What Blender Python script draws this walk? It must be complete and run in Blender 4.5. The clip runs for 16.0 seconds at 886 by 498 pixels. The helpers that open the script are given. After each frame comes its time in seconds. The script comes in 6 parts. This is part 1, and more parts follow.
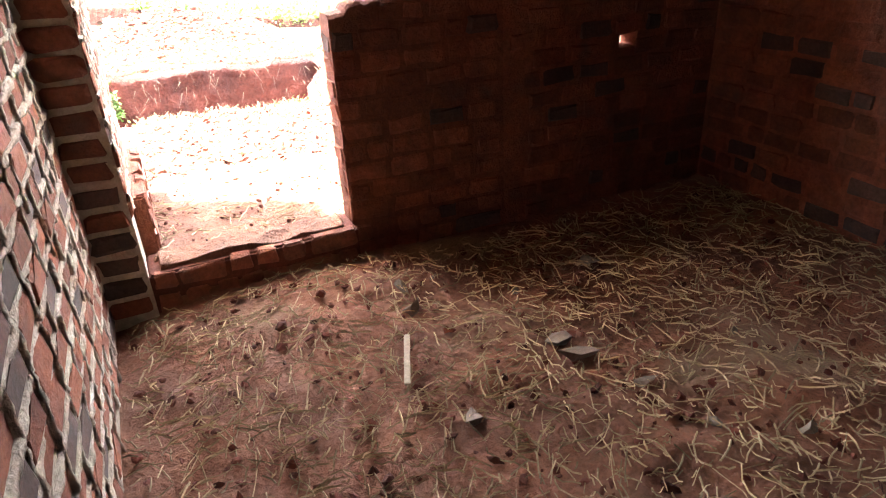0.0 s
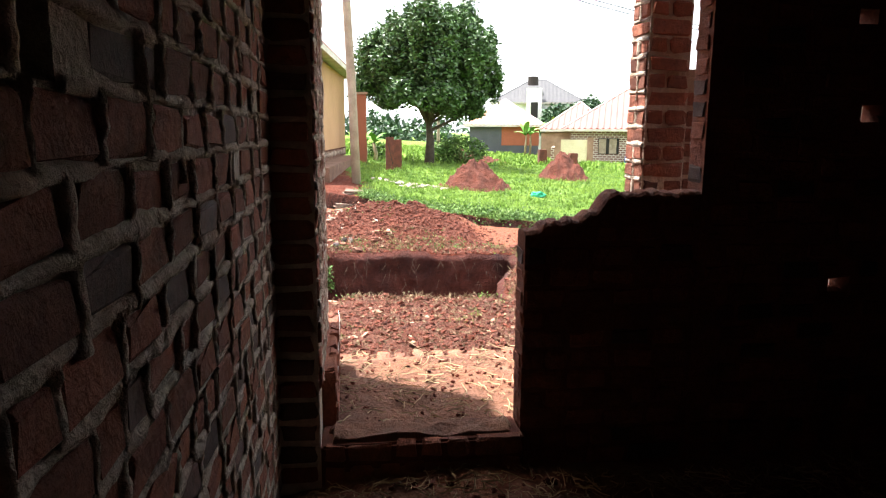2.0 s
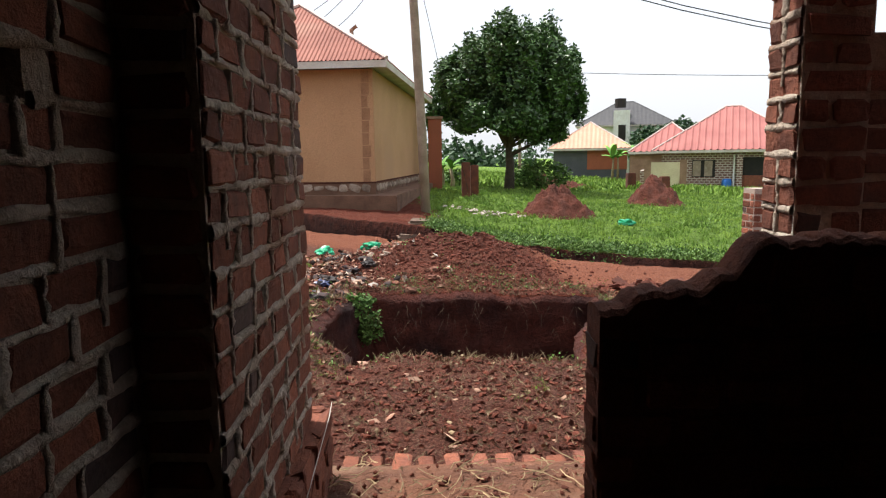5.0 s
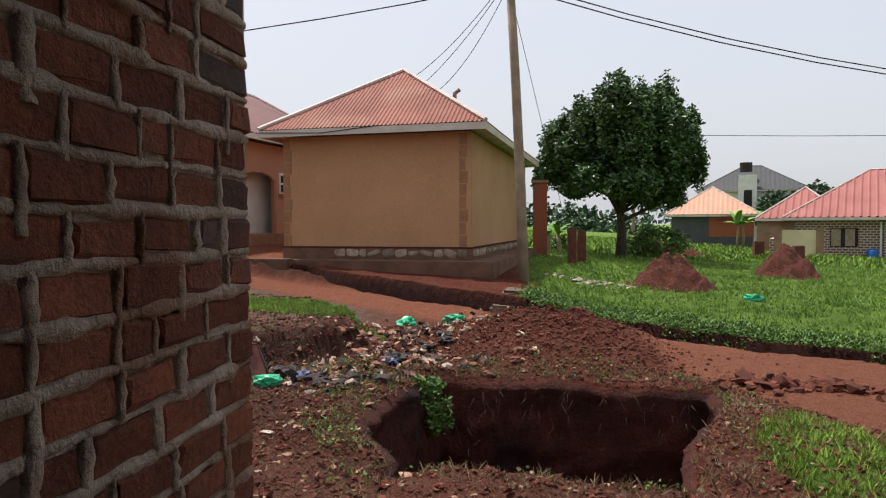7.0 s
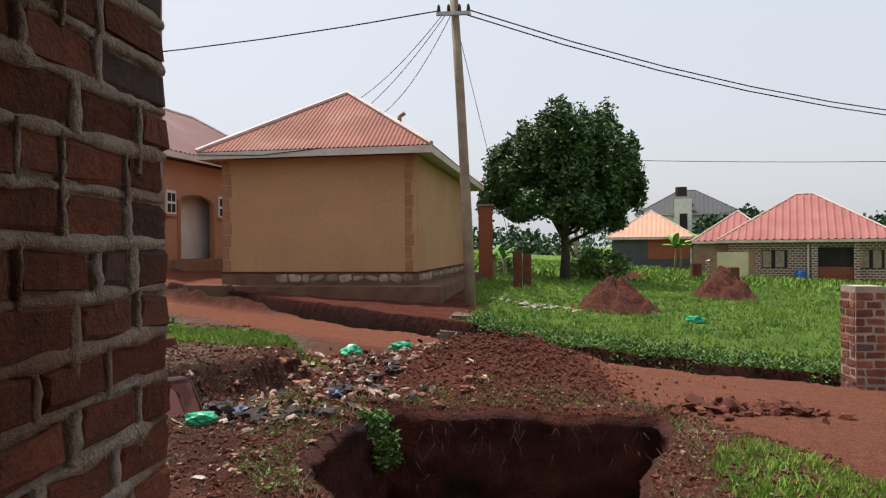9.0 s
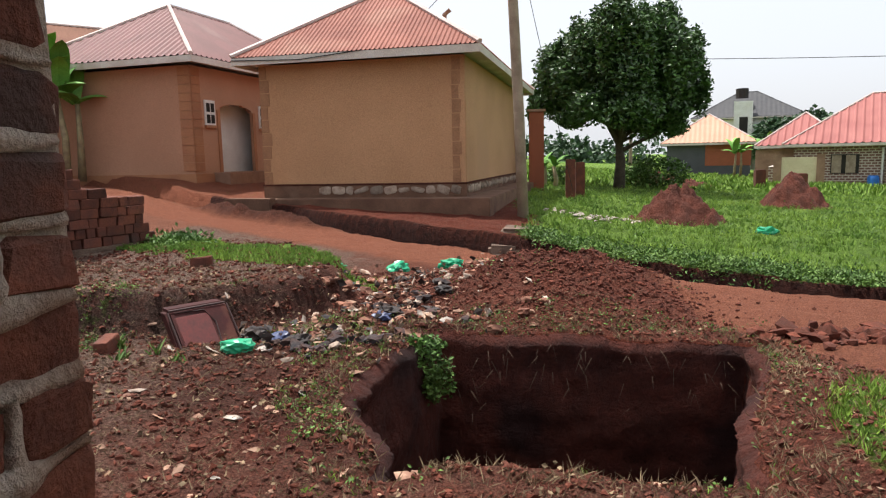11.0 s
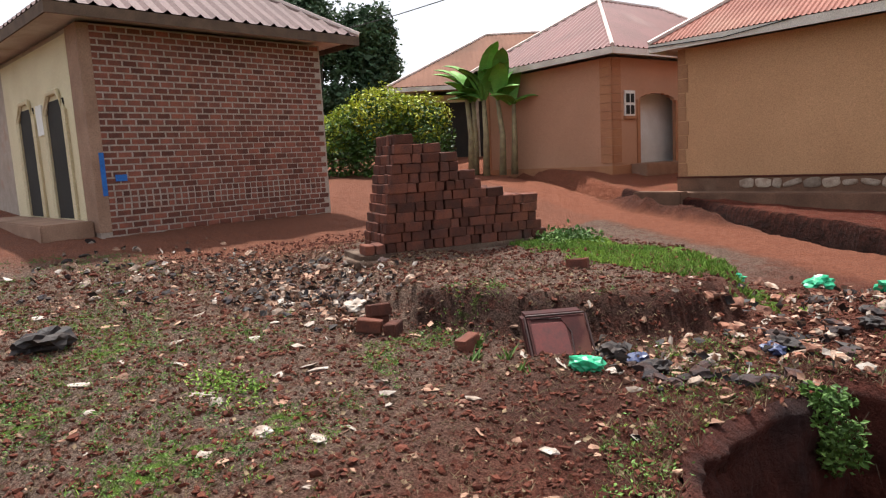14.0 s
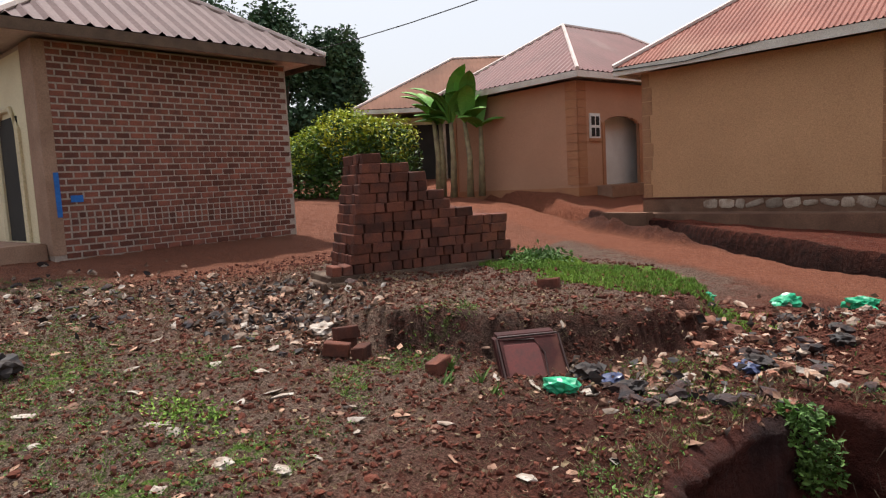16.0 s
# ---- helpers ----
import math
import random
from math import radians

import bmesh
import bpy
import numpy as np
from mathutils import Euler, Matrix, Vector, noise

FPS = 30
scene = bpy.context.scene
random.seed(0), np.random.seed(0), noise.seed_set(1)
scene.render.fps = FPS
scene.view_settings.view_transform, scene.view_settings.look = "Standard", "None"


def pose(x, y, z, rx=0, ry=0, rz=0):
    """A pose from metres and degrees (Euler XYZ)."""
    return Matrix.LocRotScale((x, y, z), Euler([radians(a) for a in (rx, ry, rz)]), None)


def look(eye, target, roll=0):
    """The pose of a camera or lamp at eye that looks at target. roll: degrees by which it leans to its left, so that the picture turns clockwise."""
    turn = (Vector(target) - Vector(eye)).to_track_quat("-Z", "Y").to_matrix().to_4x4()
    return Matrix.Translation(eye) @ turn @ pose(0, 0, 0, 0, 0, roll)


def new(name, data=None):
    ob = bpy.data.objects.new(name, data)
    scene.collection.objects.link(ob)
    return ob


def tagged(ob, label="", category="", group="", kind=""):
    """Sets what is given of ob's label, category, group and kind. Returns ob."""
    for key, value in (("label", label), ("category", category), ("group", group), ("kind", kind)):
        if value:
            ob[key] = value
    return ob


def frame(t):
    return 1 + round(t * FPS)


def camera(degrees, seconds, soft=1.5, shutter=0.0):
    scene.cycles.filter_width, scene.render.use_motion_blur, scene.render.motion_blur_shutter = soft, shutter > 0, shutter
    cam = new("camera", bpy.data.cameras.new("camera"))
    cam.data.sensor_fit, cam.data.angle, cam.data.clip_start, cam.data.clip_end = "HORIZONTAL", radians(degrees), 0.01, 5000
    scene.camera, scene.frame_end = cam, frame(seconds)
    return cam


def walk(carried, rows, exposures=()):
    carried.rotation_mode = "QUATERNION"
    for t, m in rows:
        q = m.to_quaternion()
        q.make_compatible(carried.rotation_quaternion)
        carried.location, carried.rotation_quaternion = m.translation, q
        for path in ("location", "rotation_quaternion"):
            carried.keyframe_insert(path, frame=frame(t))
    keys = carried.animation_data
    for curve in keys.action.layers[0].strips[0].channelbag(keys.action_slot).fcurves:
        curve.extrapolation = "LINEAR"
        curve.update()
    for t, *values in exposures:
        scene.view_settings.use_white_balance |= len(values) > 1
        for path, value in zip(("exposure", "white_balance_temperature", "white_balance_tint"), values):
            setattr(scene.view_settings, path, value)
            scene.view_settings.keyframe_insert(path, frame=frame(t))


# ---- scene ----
cam = camera(67.81, 16.0, soft=1.2)
PATH = [
    (0, 0.022, 0.000, 1.582, -25.36, -27.04, 2.91),
    (0.5, 0.026, -0.042, 1.611, -12.53, -25.89, 2.07),
    (1, -0.005, -0.054, 1.637, -6.62, -19.41, -0.11),
    (1.5, -0.003, -0.059, 1.667, -8.82, -9.81, -2.15),
    (2, 0.016, -0.037, 1.668, -8.16, -10.03, -0.38),
    (2.5, 0.044, 0.144, 1.662, -11.22, -6.91, -2.03),
    (3, 0.154, 0.397, 1.648, -11.80, -7.78, -1.19),
    (3.5, 0.276, 0.557, 1.645, -5.38, -5.71, -0.79),
    (4, 0.341, 0.767, 1.630, -5.65, -6.68, -1.36),
    (4.5, 0.377, 1.104, 1.623, -6.06, -5.69, -1.02),
    (5, 0.412, 1.280, 1.605, -0.85, -7.74, 0.76),
    (5.2, 0.457, 1.413, 1.606, 3.05, -3.51, 0.75),
    (7.3, 0.726, 2.318, 1.617, 9.40, -2.11, 0.21),
    (7.5, 0.733, 2.356, 1.630, 9.69, -2.34, 0.26),
    (8, 0.734, 2.381, 1.626, 6.01, -0.13, 0.03),
    (8.5, 0.702, 2.467, 1.631, 5.87, -0.98, 0.32),
    (8.7, 0.684, 2.442, 1.628, 4.50, -0.10, 0.07),
    (10.8, 0.518, 3.090, 1.661, 4.07, -6.06, 1.84),
    (11, 0.509, 3.182, 1.612, 8.06, -7.84, 1.23),
    (11.5, 0.561, 3.337, 1.627, 12.39, -7.70, 2.86),
    (12, 0.645, 3.491, 1.607, 20.52, -9.75, 2.77),
    (12.5, 0.612, 3.695, 1.615, 21.70, -7.62, 2.23),
    (13, 0.628, 3.842, 1.626, 28.93, -7.50, 2.98),
    (13.5, 0.705, 3.959, 1.676, 36.61, -8.79, 3.12),
    (14, 0.740, 3.944, 1.690, 44.58, -7.55, 3.09),
    (14.5, 0.694, 3.987, 1.672, 38.70, -5.70, 0.81),
    (15, 0.714, 4.012, 1.674, 34.38, -5.48, -0.35),
    (15.5, 0.665, 4.036, 1.661, 36.72, -5.16, 1.68),
    (16, 0.630, 4.023, 1.649, 41.70, -5.71, 3.08),
]
EXPOSURES = [(0.0, 5.6), (0.5, 5.45), (0.9, 5.1), (1.2, 3.4), (1.5, 2.3), (2.0, 2.15), (2.5, 2.05), (3.5, 1.35), (4.5, 0.75), (5.2, 0.6), (7.3, 0.1), (8.7, 0.1), (10.8, 0.45), (12.5, 0.65), (13.5, 0.65), (14.5, 0.4), (15.0, 0.2), (15.5, 0.1), (16.0, 0.25)]
walk(cam, [(t, pose(x, y, z, 90 + pitch, roll, yaw)) for t, x, y, z, yaw, pitch, roll in PATH], EXPOSURES)

# ---------------------------------------------------------------- world and sun
SUN_DIR = Vector((-0.29, 0.20, 0.906)).normalized()
world = bpy.data.worlds.new("sky")
scene.world = world
world.use_nodes = True
wn = world.node_tree.nodes
wl = world.node_tree.links
sky = wn.new("ShaderNodeTexSky")
sky.sky_type = "NISHITA"
sky.sun_disc = False
sky.sun_elevation = math.asin(SUN_DIR.z)
sky.sun_rotation = math.atan2(SUN_DIR.x, SUN_DIR.y)
sky.air_density, sky.dust_density, sky.ozone_density = 1.0, 6.0, 1.0
haze = wn.new("ShaderNodeMixRGB")
haze.inputs[0].default_value = 0.5
haze.inputs[2].default_value = (10.9, 11.2, 11.9, 1)
wl.new(sky.outputs[0], haze.inputs[1])
wl.new(haze.outputs[0], wn["Background"].inputs[0])
wn["Background"].inputs[1].default_value = 0.10
sun_data = bpy.data.lights.new("sun", "SUN")
sun_data.energy, sun_data.angle, sun_data.color = 5.0, radians(1.5), (1.0, 0.975, 0.935)
sun = new("sun", sun_data)
sun.matrix_world = look((0, 0, 60), Vector((0, 0, 60)) - SUN_DIR)


# ---------------------------------------------------------------- materials
def mat(name, c1, c2, rough=0.9, scale=6.0, fine=70.0, bump=0.35, dist=0.01, metal=0.0, rand=0.0, stain=None, stain_at=0.62, island=False, spec=0.3):
    """Two-scale noise material. rand: spread of lightness from object to object."""
    m = bpy.data.materials.new(name)
    m.use_nodes = True
    n, l = m.node_tree.nodes, m.node_tree.links
    b = n["Principled BSDF"]
    geo = n.new("ShaderNodeNewGeometry")
    big = n.new("ShaderNodeTexNoise")
    big.inputs["Scale"].default_value, big.inputs["Detail"].default_value = scale, 5.0
    small = n.new("ShaderNodeTexNoise")
    small.inputs["Scale"].default_value, small.inputs["Detail"].default_value = fine, 6.0
    small.inputs["Roughness"].default_value = 0.7
    for t in (big, small):
        l.new(geo.outputs["Position"], t.inputs["Vector"])
    ramp = n.new("ShaderNodeMapRange")
    ramp.inputs[1].default_value, ramp.inputs[2].default_value = 0.35, 0.65
    l.new(big.outputs[0], ramp.inputs[0])
    mix = n.new("ShaderNodeMixRGB")
    mix.inputs[1].default_value, mix.inputs[2].default_value = (*c1, 1), (*c2, 1)
    l.new(ramp.outputs[0], mix.inputs[0])
    out = mix.outputs[0]
    grain = n.new("ShaderNodeMapRange")
    grain.inputs[1].default_value, grain.inputs[2].default_value = 0.3, 0.7
    grain.inputs[3].default_value, grain.inputs[4].default_value = 0.72, 1.25
    l.new(small.outputs[0], grain.inputs[0])
    mul = n.new("ShaderNodeMixRGB")
    mul.blend_type = "MULTIPLY"
    mul.inputs[0].default_value = 1.0
    l.new(out, mul.inputs[1])
    l.new(grain.outputs[0], mul.inputs[2])
    out = mul.outputs[0]
    if stain:
        st = n.new("ShaderNodeTexNoise")
        st.inputs["Scale"].default_value, st.inputs["Detail"].default_value = scale * 0.37, 8.0
        l.new(geo.outputs["Position"], st.inputs["Vector"])
        sr = n.new("ShaderNodeMapRange")
        sr.inputs[1].default_value, sr.inputs[2].default_value = stain_at, stain_at + 0.12
        l.new(st.outputs[0], sr.inputs[0])
        sx = n.new("ShaderNodeMixRGB")
        sx.inputs[2].default_value = (*stain, 1)
        l.new(sr.outputs[0], sx.inputs[0])
        l.new(out, sx.inputs[1])
        out = sx.outputs[0]
    if rand:
        if island:
            rnd = geo.outputs["Random Per Island"]
        else:
            rnd = n.new("ShaderNodeObjectInfo").outputs["Random"]
        rr = n.new("ShaderNodeMapRange")
        rr.inputs[3].default_value, rr.inputs[4].default_value = 1 - rand, 1 + rand
        l.new(rnd, rr.inputs[0])
        rm = n.new("ShaderNodeMixRGB")
        rm.blend_type = "MULTIPLY"
        rm.inputs[0].default_value = 1.0
        l.new(out, rm.inputs[1])
        l.new(rr.outputs[0], rm.inputs[2])
        out = rm.outputs[0]
    l.new(out, b.inputs["Base Color"])
    b.inputs["Roughness"].default_value, b.inputs["Metallic"].default_value = rough, metal
    b.inputs["Specular IOR Level"].default_value = spec
    bp = n.new("ShaderNodeBump")
    bp.inputs["Strength"].default_value, bp.inputs["Distance"].default_value = bump, dist
    l.new(small.outputs[0], bp.inputs["Height"])
    l.new(bp.outputs[0], b.inputs["Normal"])
    return m


BRICK = mat("fired_clay", (0.255, 0.088, 0.050), (0.17, 0.062, 0.04), 0.95, 9, 40, 1.0, 0.02, rand=0.3, stain=(0.12, 0.068, 0.054), stain_at=0.62)
BRICK_DARK = mat("burnt_clay", (0.11, 0.062, 0.05), (0.07, 0.05, 0.045), 0.9, 9, 60, 0.7, 0.01, rand=0.3)
BRICK_JOINED = mat("fired_clay_small", (0.20, 0.066, 0.042), (0.13, 0.05, 0.036), 0.95, 7, 55, 0.6, 0.01, rand=0.4, island=True)
MORTAR = mat("mortar", (0.56, 0.48, 0.39), (0.45, 0.35, 0.27), 0.97, 5, 30, 1.0, 0.04, stain=(0.34, 0.21, 0.14), stain_at=0.55)
MORTAR_PALE = mat("mortar_pale", (0.37, 0.30, 0.25), (0.31, 0.245, 0.20), 0.97, 5, 45, 0.6, 0.012, stain=(0.32, 0.2, 0.15), stain_at=0.6)
FLOOR_SOIL = mat("room_soil", (0.24, 0.105, 0.06), (0.16, 0.072, 0.045), 0.98, 3, 30, 1.0, 0.05, stain=(0.26, 0.165, 0.105), stain_at=0.55)
STRAW = mat("straw", (0.40, 0.29, 0.165), (0.26, 0.18, 0.10), 0.9, 9, 80, 0.3, 0.004, rand=0.45, island=True)
CLOD = mat("clod", (0.128, 0.036, 0.021), (0.08, 0.026, 0.016), 0.98, 12, 60, 0.8, 0.01, rand=0.35, island=True)
HEAP_SOIL = mat("heap_soil", (0.125, 0.036, 0.022), (0.08, 0.026, 0.017), 0.98, 4, 16, 1.0, 0.09)
CEMENT = mat("cement", (0.31, 0.19, 0.13), (0.23, 0.135, 0.09), 0.92, 2.5, 50, 0.4, 0.008)
OCHRE_BAND = mat("brown_ochre_plaster", (0.33, 0.175, 0.092), (0.27, 0.14, 0.075), 0.92, 3, 45, 0.4, 0.008)
APRON = mat("stained_cement", (0.17, 0.092, 0.058), (0.11, 0.058, 0.037), 0.93, 2.5, 50, 0.5, 0.01, stain=(0.20, 0.125, 0.085), stain_at=0.6)
PLASTER = mat("ochre_plaster", (0.46, 0.262, 0.138), (0.40, 0.222, 0.115), 0.9, 0.7, 45, 0.25, 0.006, stain=(0.41, 0.235, 0.13), stain_at=0.58)
PLASTER_PINK = mat("salmon_plaster", (0.44, 0.24, 0.15), (0.39, 0.21, 0.13), 0.9, 0.7, 45, 0.25, 0.006, stain=(0.37, 0.205, 0.13), stain_at=0.6)
PILASTER = mat("brown_plaster", (0.38, 0.18, 0.09), (0.33, 0.15, 0.08), 0.9, 2, 45, 0.3, 0.006)
CREAM = mat("cream_paint", (0.62, 0.54, 0.36), (0.56, 0.47, 0.31), 0.85, 1.5, 45, 0.2, 0.005)
WHITE = mat("white_paint", (0.74, 0.73, 0.70), (0.64, 0.62, 0.58), 0.8, 2, 50, 0.2, 0.004)
FASCIA = mat("fascia_board", (0.60, 0.56, 0.50), (0.48, 0.42, 0.36), 0.85, 2, 50, 0.3, 0.005, stain=(0.36, 0.27, 0.2), stain_at=0.6)
ROOF_RED = mat("rusty_red_sheet", (0.29, 0.115, 0.085), (0.22, 0.083, 0.062), 0.75, 1.2, 30, 0.2, 0.004, stain=(0.30, 0.15, 0.11), stain_at=0.57, spec=0.2)
ROOF_MAROON = mat("maroon_sheet", (0.20, 0.085, 0.08), (0.16, 0.07, 0.066), 0.65, 1.0, 30, 0.2, 0.004, stain=(0.24, 0.14, 0.125), stain_at=0.57, spec=0.3)
ROOF_GREY = mat("mauve_grey_sheet", (0.165, 0.105, 0.10), (0.125, 0.08, 0.078), 0.75, 1.0, 30, 0.15, 0.003, stain=(0.18, 0.13, 0.12), stain_at=0.62, spec=0.25)
BRICK_FAR = mat("fired_clay_far", (0.20, 0.066, 0.042), (0.13, 0.05, 0.036), 0.95, 7, 55, 0.6, 0.01, rand=0.4)
ROOF_FADED = mat("faded_red_sheet", (0.34, 0.13, 0.115), (0.28, 0.10, 0.09), 0.7, 0.8, 30, 0.2, 0.004, spec=0.2)
ROOF_TAN = mat("tan_sheet", (0.21, 0.105, 0.072), (0.16, 0.08, 0.055), 0.85, 1.0, 30, 0.2, 0.004, stain=(0.13, 0.07, 0.05), stain_at=0.5, spec=0.1)
ROOF_PEACH = mat("peach_sheet", (0.50, 0.26, 0.17), (0.44, 0.22, 0.14), 0.6, 1.0, 30, 0.2, 0.004)
ROOF_DARK = mat("charcoal_tiles", (0.06, 0.06, 0.062), (0.045, 0.045, 0.05), 0.7, 2.0, 30, 0.2, 0.004)
RIDGE = mat("ridge_cap", (0.58, 0.48, 0.44), (0.46, 0.36, 0.33), 0.6, 2.0, 40, 0.2, 0.003)
# near-black for flat panels: shade inside openings is put into the colour
DARK = mat("opening_shade", (0.02, 0.018, 0.016), (0.03, 0.026, 0.022), 0.9, 2.0, 40, 0.2, 0.003)
GREY_WALL = mat("slate_grey_paint", (0.075, 0.078, 0.085), (0.09, 0.092, 0.1), 0.85, 1.0, 40, 0.2, 0.004)
ORANGE_WALL = mat("orange_paint", (0.31, 0.095, 0.05), (0.25, 0.08, 0.042), 0.85, 1.0, 40, 0.2, 0.004)
STONE = mat("field_stone", (0.34, 0.27, 0.21), (0.21, 0.145, 0.105), 0.9, 7, 50, 0.5, 0.01, rand=0.4)
WOOD = mat("weathered_wood", (0.33, 0.26, 0.19), (0.23, 0.175, 0.125), 0.9, 4, 60, 0.5, 0.006, stain=(0.42, 0.36, 0.29), stain_at=0.6)
TIMBER = mat("dark_timber", (0.12, 0.075, 0.05), (0.08, 0.05, 0.035), 0.9, 5, 60, 0.4, 0.005)
WIRE = mat("black_cable", (0.012, 0.012, 0.013), (0.02, 0.02, 0.02), 0.6, 5, 60, 0.1, 0.002)
STEEL = mat("galvanised_steel", (0.42, 0.42, 0.42), (0.33, 0.33, 0.34), 0.45, 5, 60, 0.2, 0.002, metal=0.6)
LEAF_TREE = mat("broad_leaf", (0.035, 0.078, 0.018), (0.055, 0.115, 0.026), 0.42, 1.2, 30, 0.1, 0.003, rand=0.5, island=True, spec=0.5)
LEAF_DARK = mat("conifer_leaf", (0.035, 0.07, 0.036), (0.05, 0.095, 0.04), 0.6, 0.8, 30, 0.1, 0.003, rand=0.4, island=True)
LEAF_HEDGE = mat("hedge_leaf", (0.035, 0.085, 0.015), (0.075, 0.14, 0.02), 0.5, 0.9, 30, 0.1, 0.003, rand=0.5, island=True)
LEAF_HEDGE_TIP = mat("hedge_tip_leaf", (0.46, 0.46, 0.03), (0.28, 0.36, 0.03), 0.5, 0.9, 30, 0.1, 0.003, rand=0.3, island=True)
LEAF_BANANA = mat("banana_leaf", (0.11, 0.27, 0.05), (0.17, 0.34, 0.07), 0.6, 2.0, 30, 0.1, 0.003, rand=0.25, spec=0.2)
STEM = mat("banana_stem", (0.30, 0.26, 0.14), (0.2, 0.15, 0.09), 0.7, 5, 40, 0.3, 0.005)
BARK = mat("bark", (0.06, 0.045, 0.035), (0.09, 0.07, 0.052), 0.95, 6, 50, 0.8, 0.02)
GRASS = mat("grass_blade", (0.095, 0.185, 0.026), (0.22, 0.33, 0.048), 0.7, 1.1, 20, 0.1, 0.003, rand=0.4, island=True)
WEED = mat("weed_leaf", (0.055, 0.12, 0.024), (0.11, 0.19, 0.036), 0.6, 2, 30, 0.1, 0.003, rand=0.45, island=True)
DRY = mat("dry_grass", (0.25, 0.18, 0.105), (0.13, 0.085, 0.05), 0.9, 3, 30, 0.1, 0.003, rand=0.4, island=True)
TRASH_PALE = mat("pale_rubbish", (0.38, 0.23, 0.155), (0.16, 0.075, 0.048), 0.8, 9, 50, 0.4, 0.006, rand=0.45, island=True)
TRASH_WHITE = mat("white_plastic", (0.42, 0.37, 0.32), (0.22, 0.155, 0.115), 0.6, 12, 60, 0.3, 0.004, rand=0.2, island=True)
TRASH_BLACK = mat("black_plastic", (0.02, 0.018, 0.019), (0.04, 0.028, 0.024), 0.6, 12, 60, 0.3, 0.004, spec=0.2)
TRASH_BLUE = mat("blue_plastic", (0.035, 0.05, 0.12), (0.03, 0.035, 0.08), 0.4, 12, 60, 0.3, 0.004, spec=0.5)
TRASH_GREEN = mat("green_plastic", (0.01, 0.36, 0.17), (0.015, 0.27, 0.13), 0.35, 12, 60, 0.3, 0.004, spec=0.5)
CASE_RED = mat("red_vinyl", (0.05, 0.009, 0.008), (0.032, 0.008, 0.007), 0.7, 8, 60, 0.3, 0.003, stain=(0.09, 0.03, 0.02), stain_at=0.55, spec=0.2)
CASE_TRIM = mat("dark_piping", (0.045, 0.018, 0.016), (0.03, 0.014, 0.012), 0.5, 8, 60, 0.2, 0.002)
BLUE_PAINT = mat("blue_paint", (0.02, 0.13, 0.42), (0.02, 0.10, 0.32), 0.7, 6, 60, 0.2, 0.002)


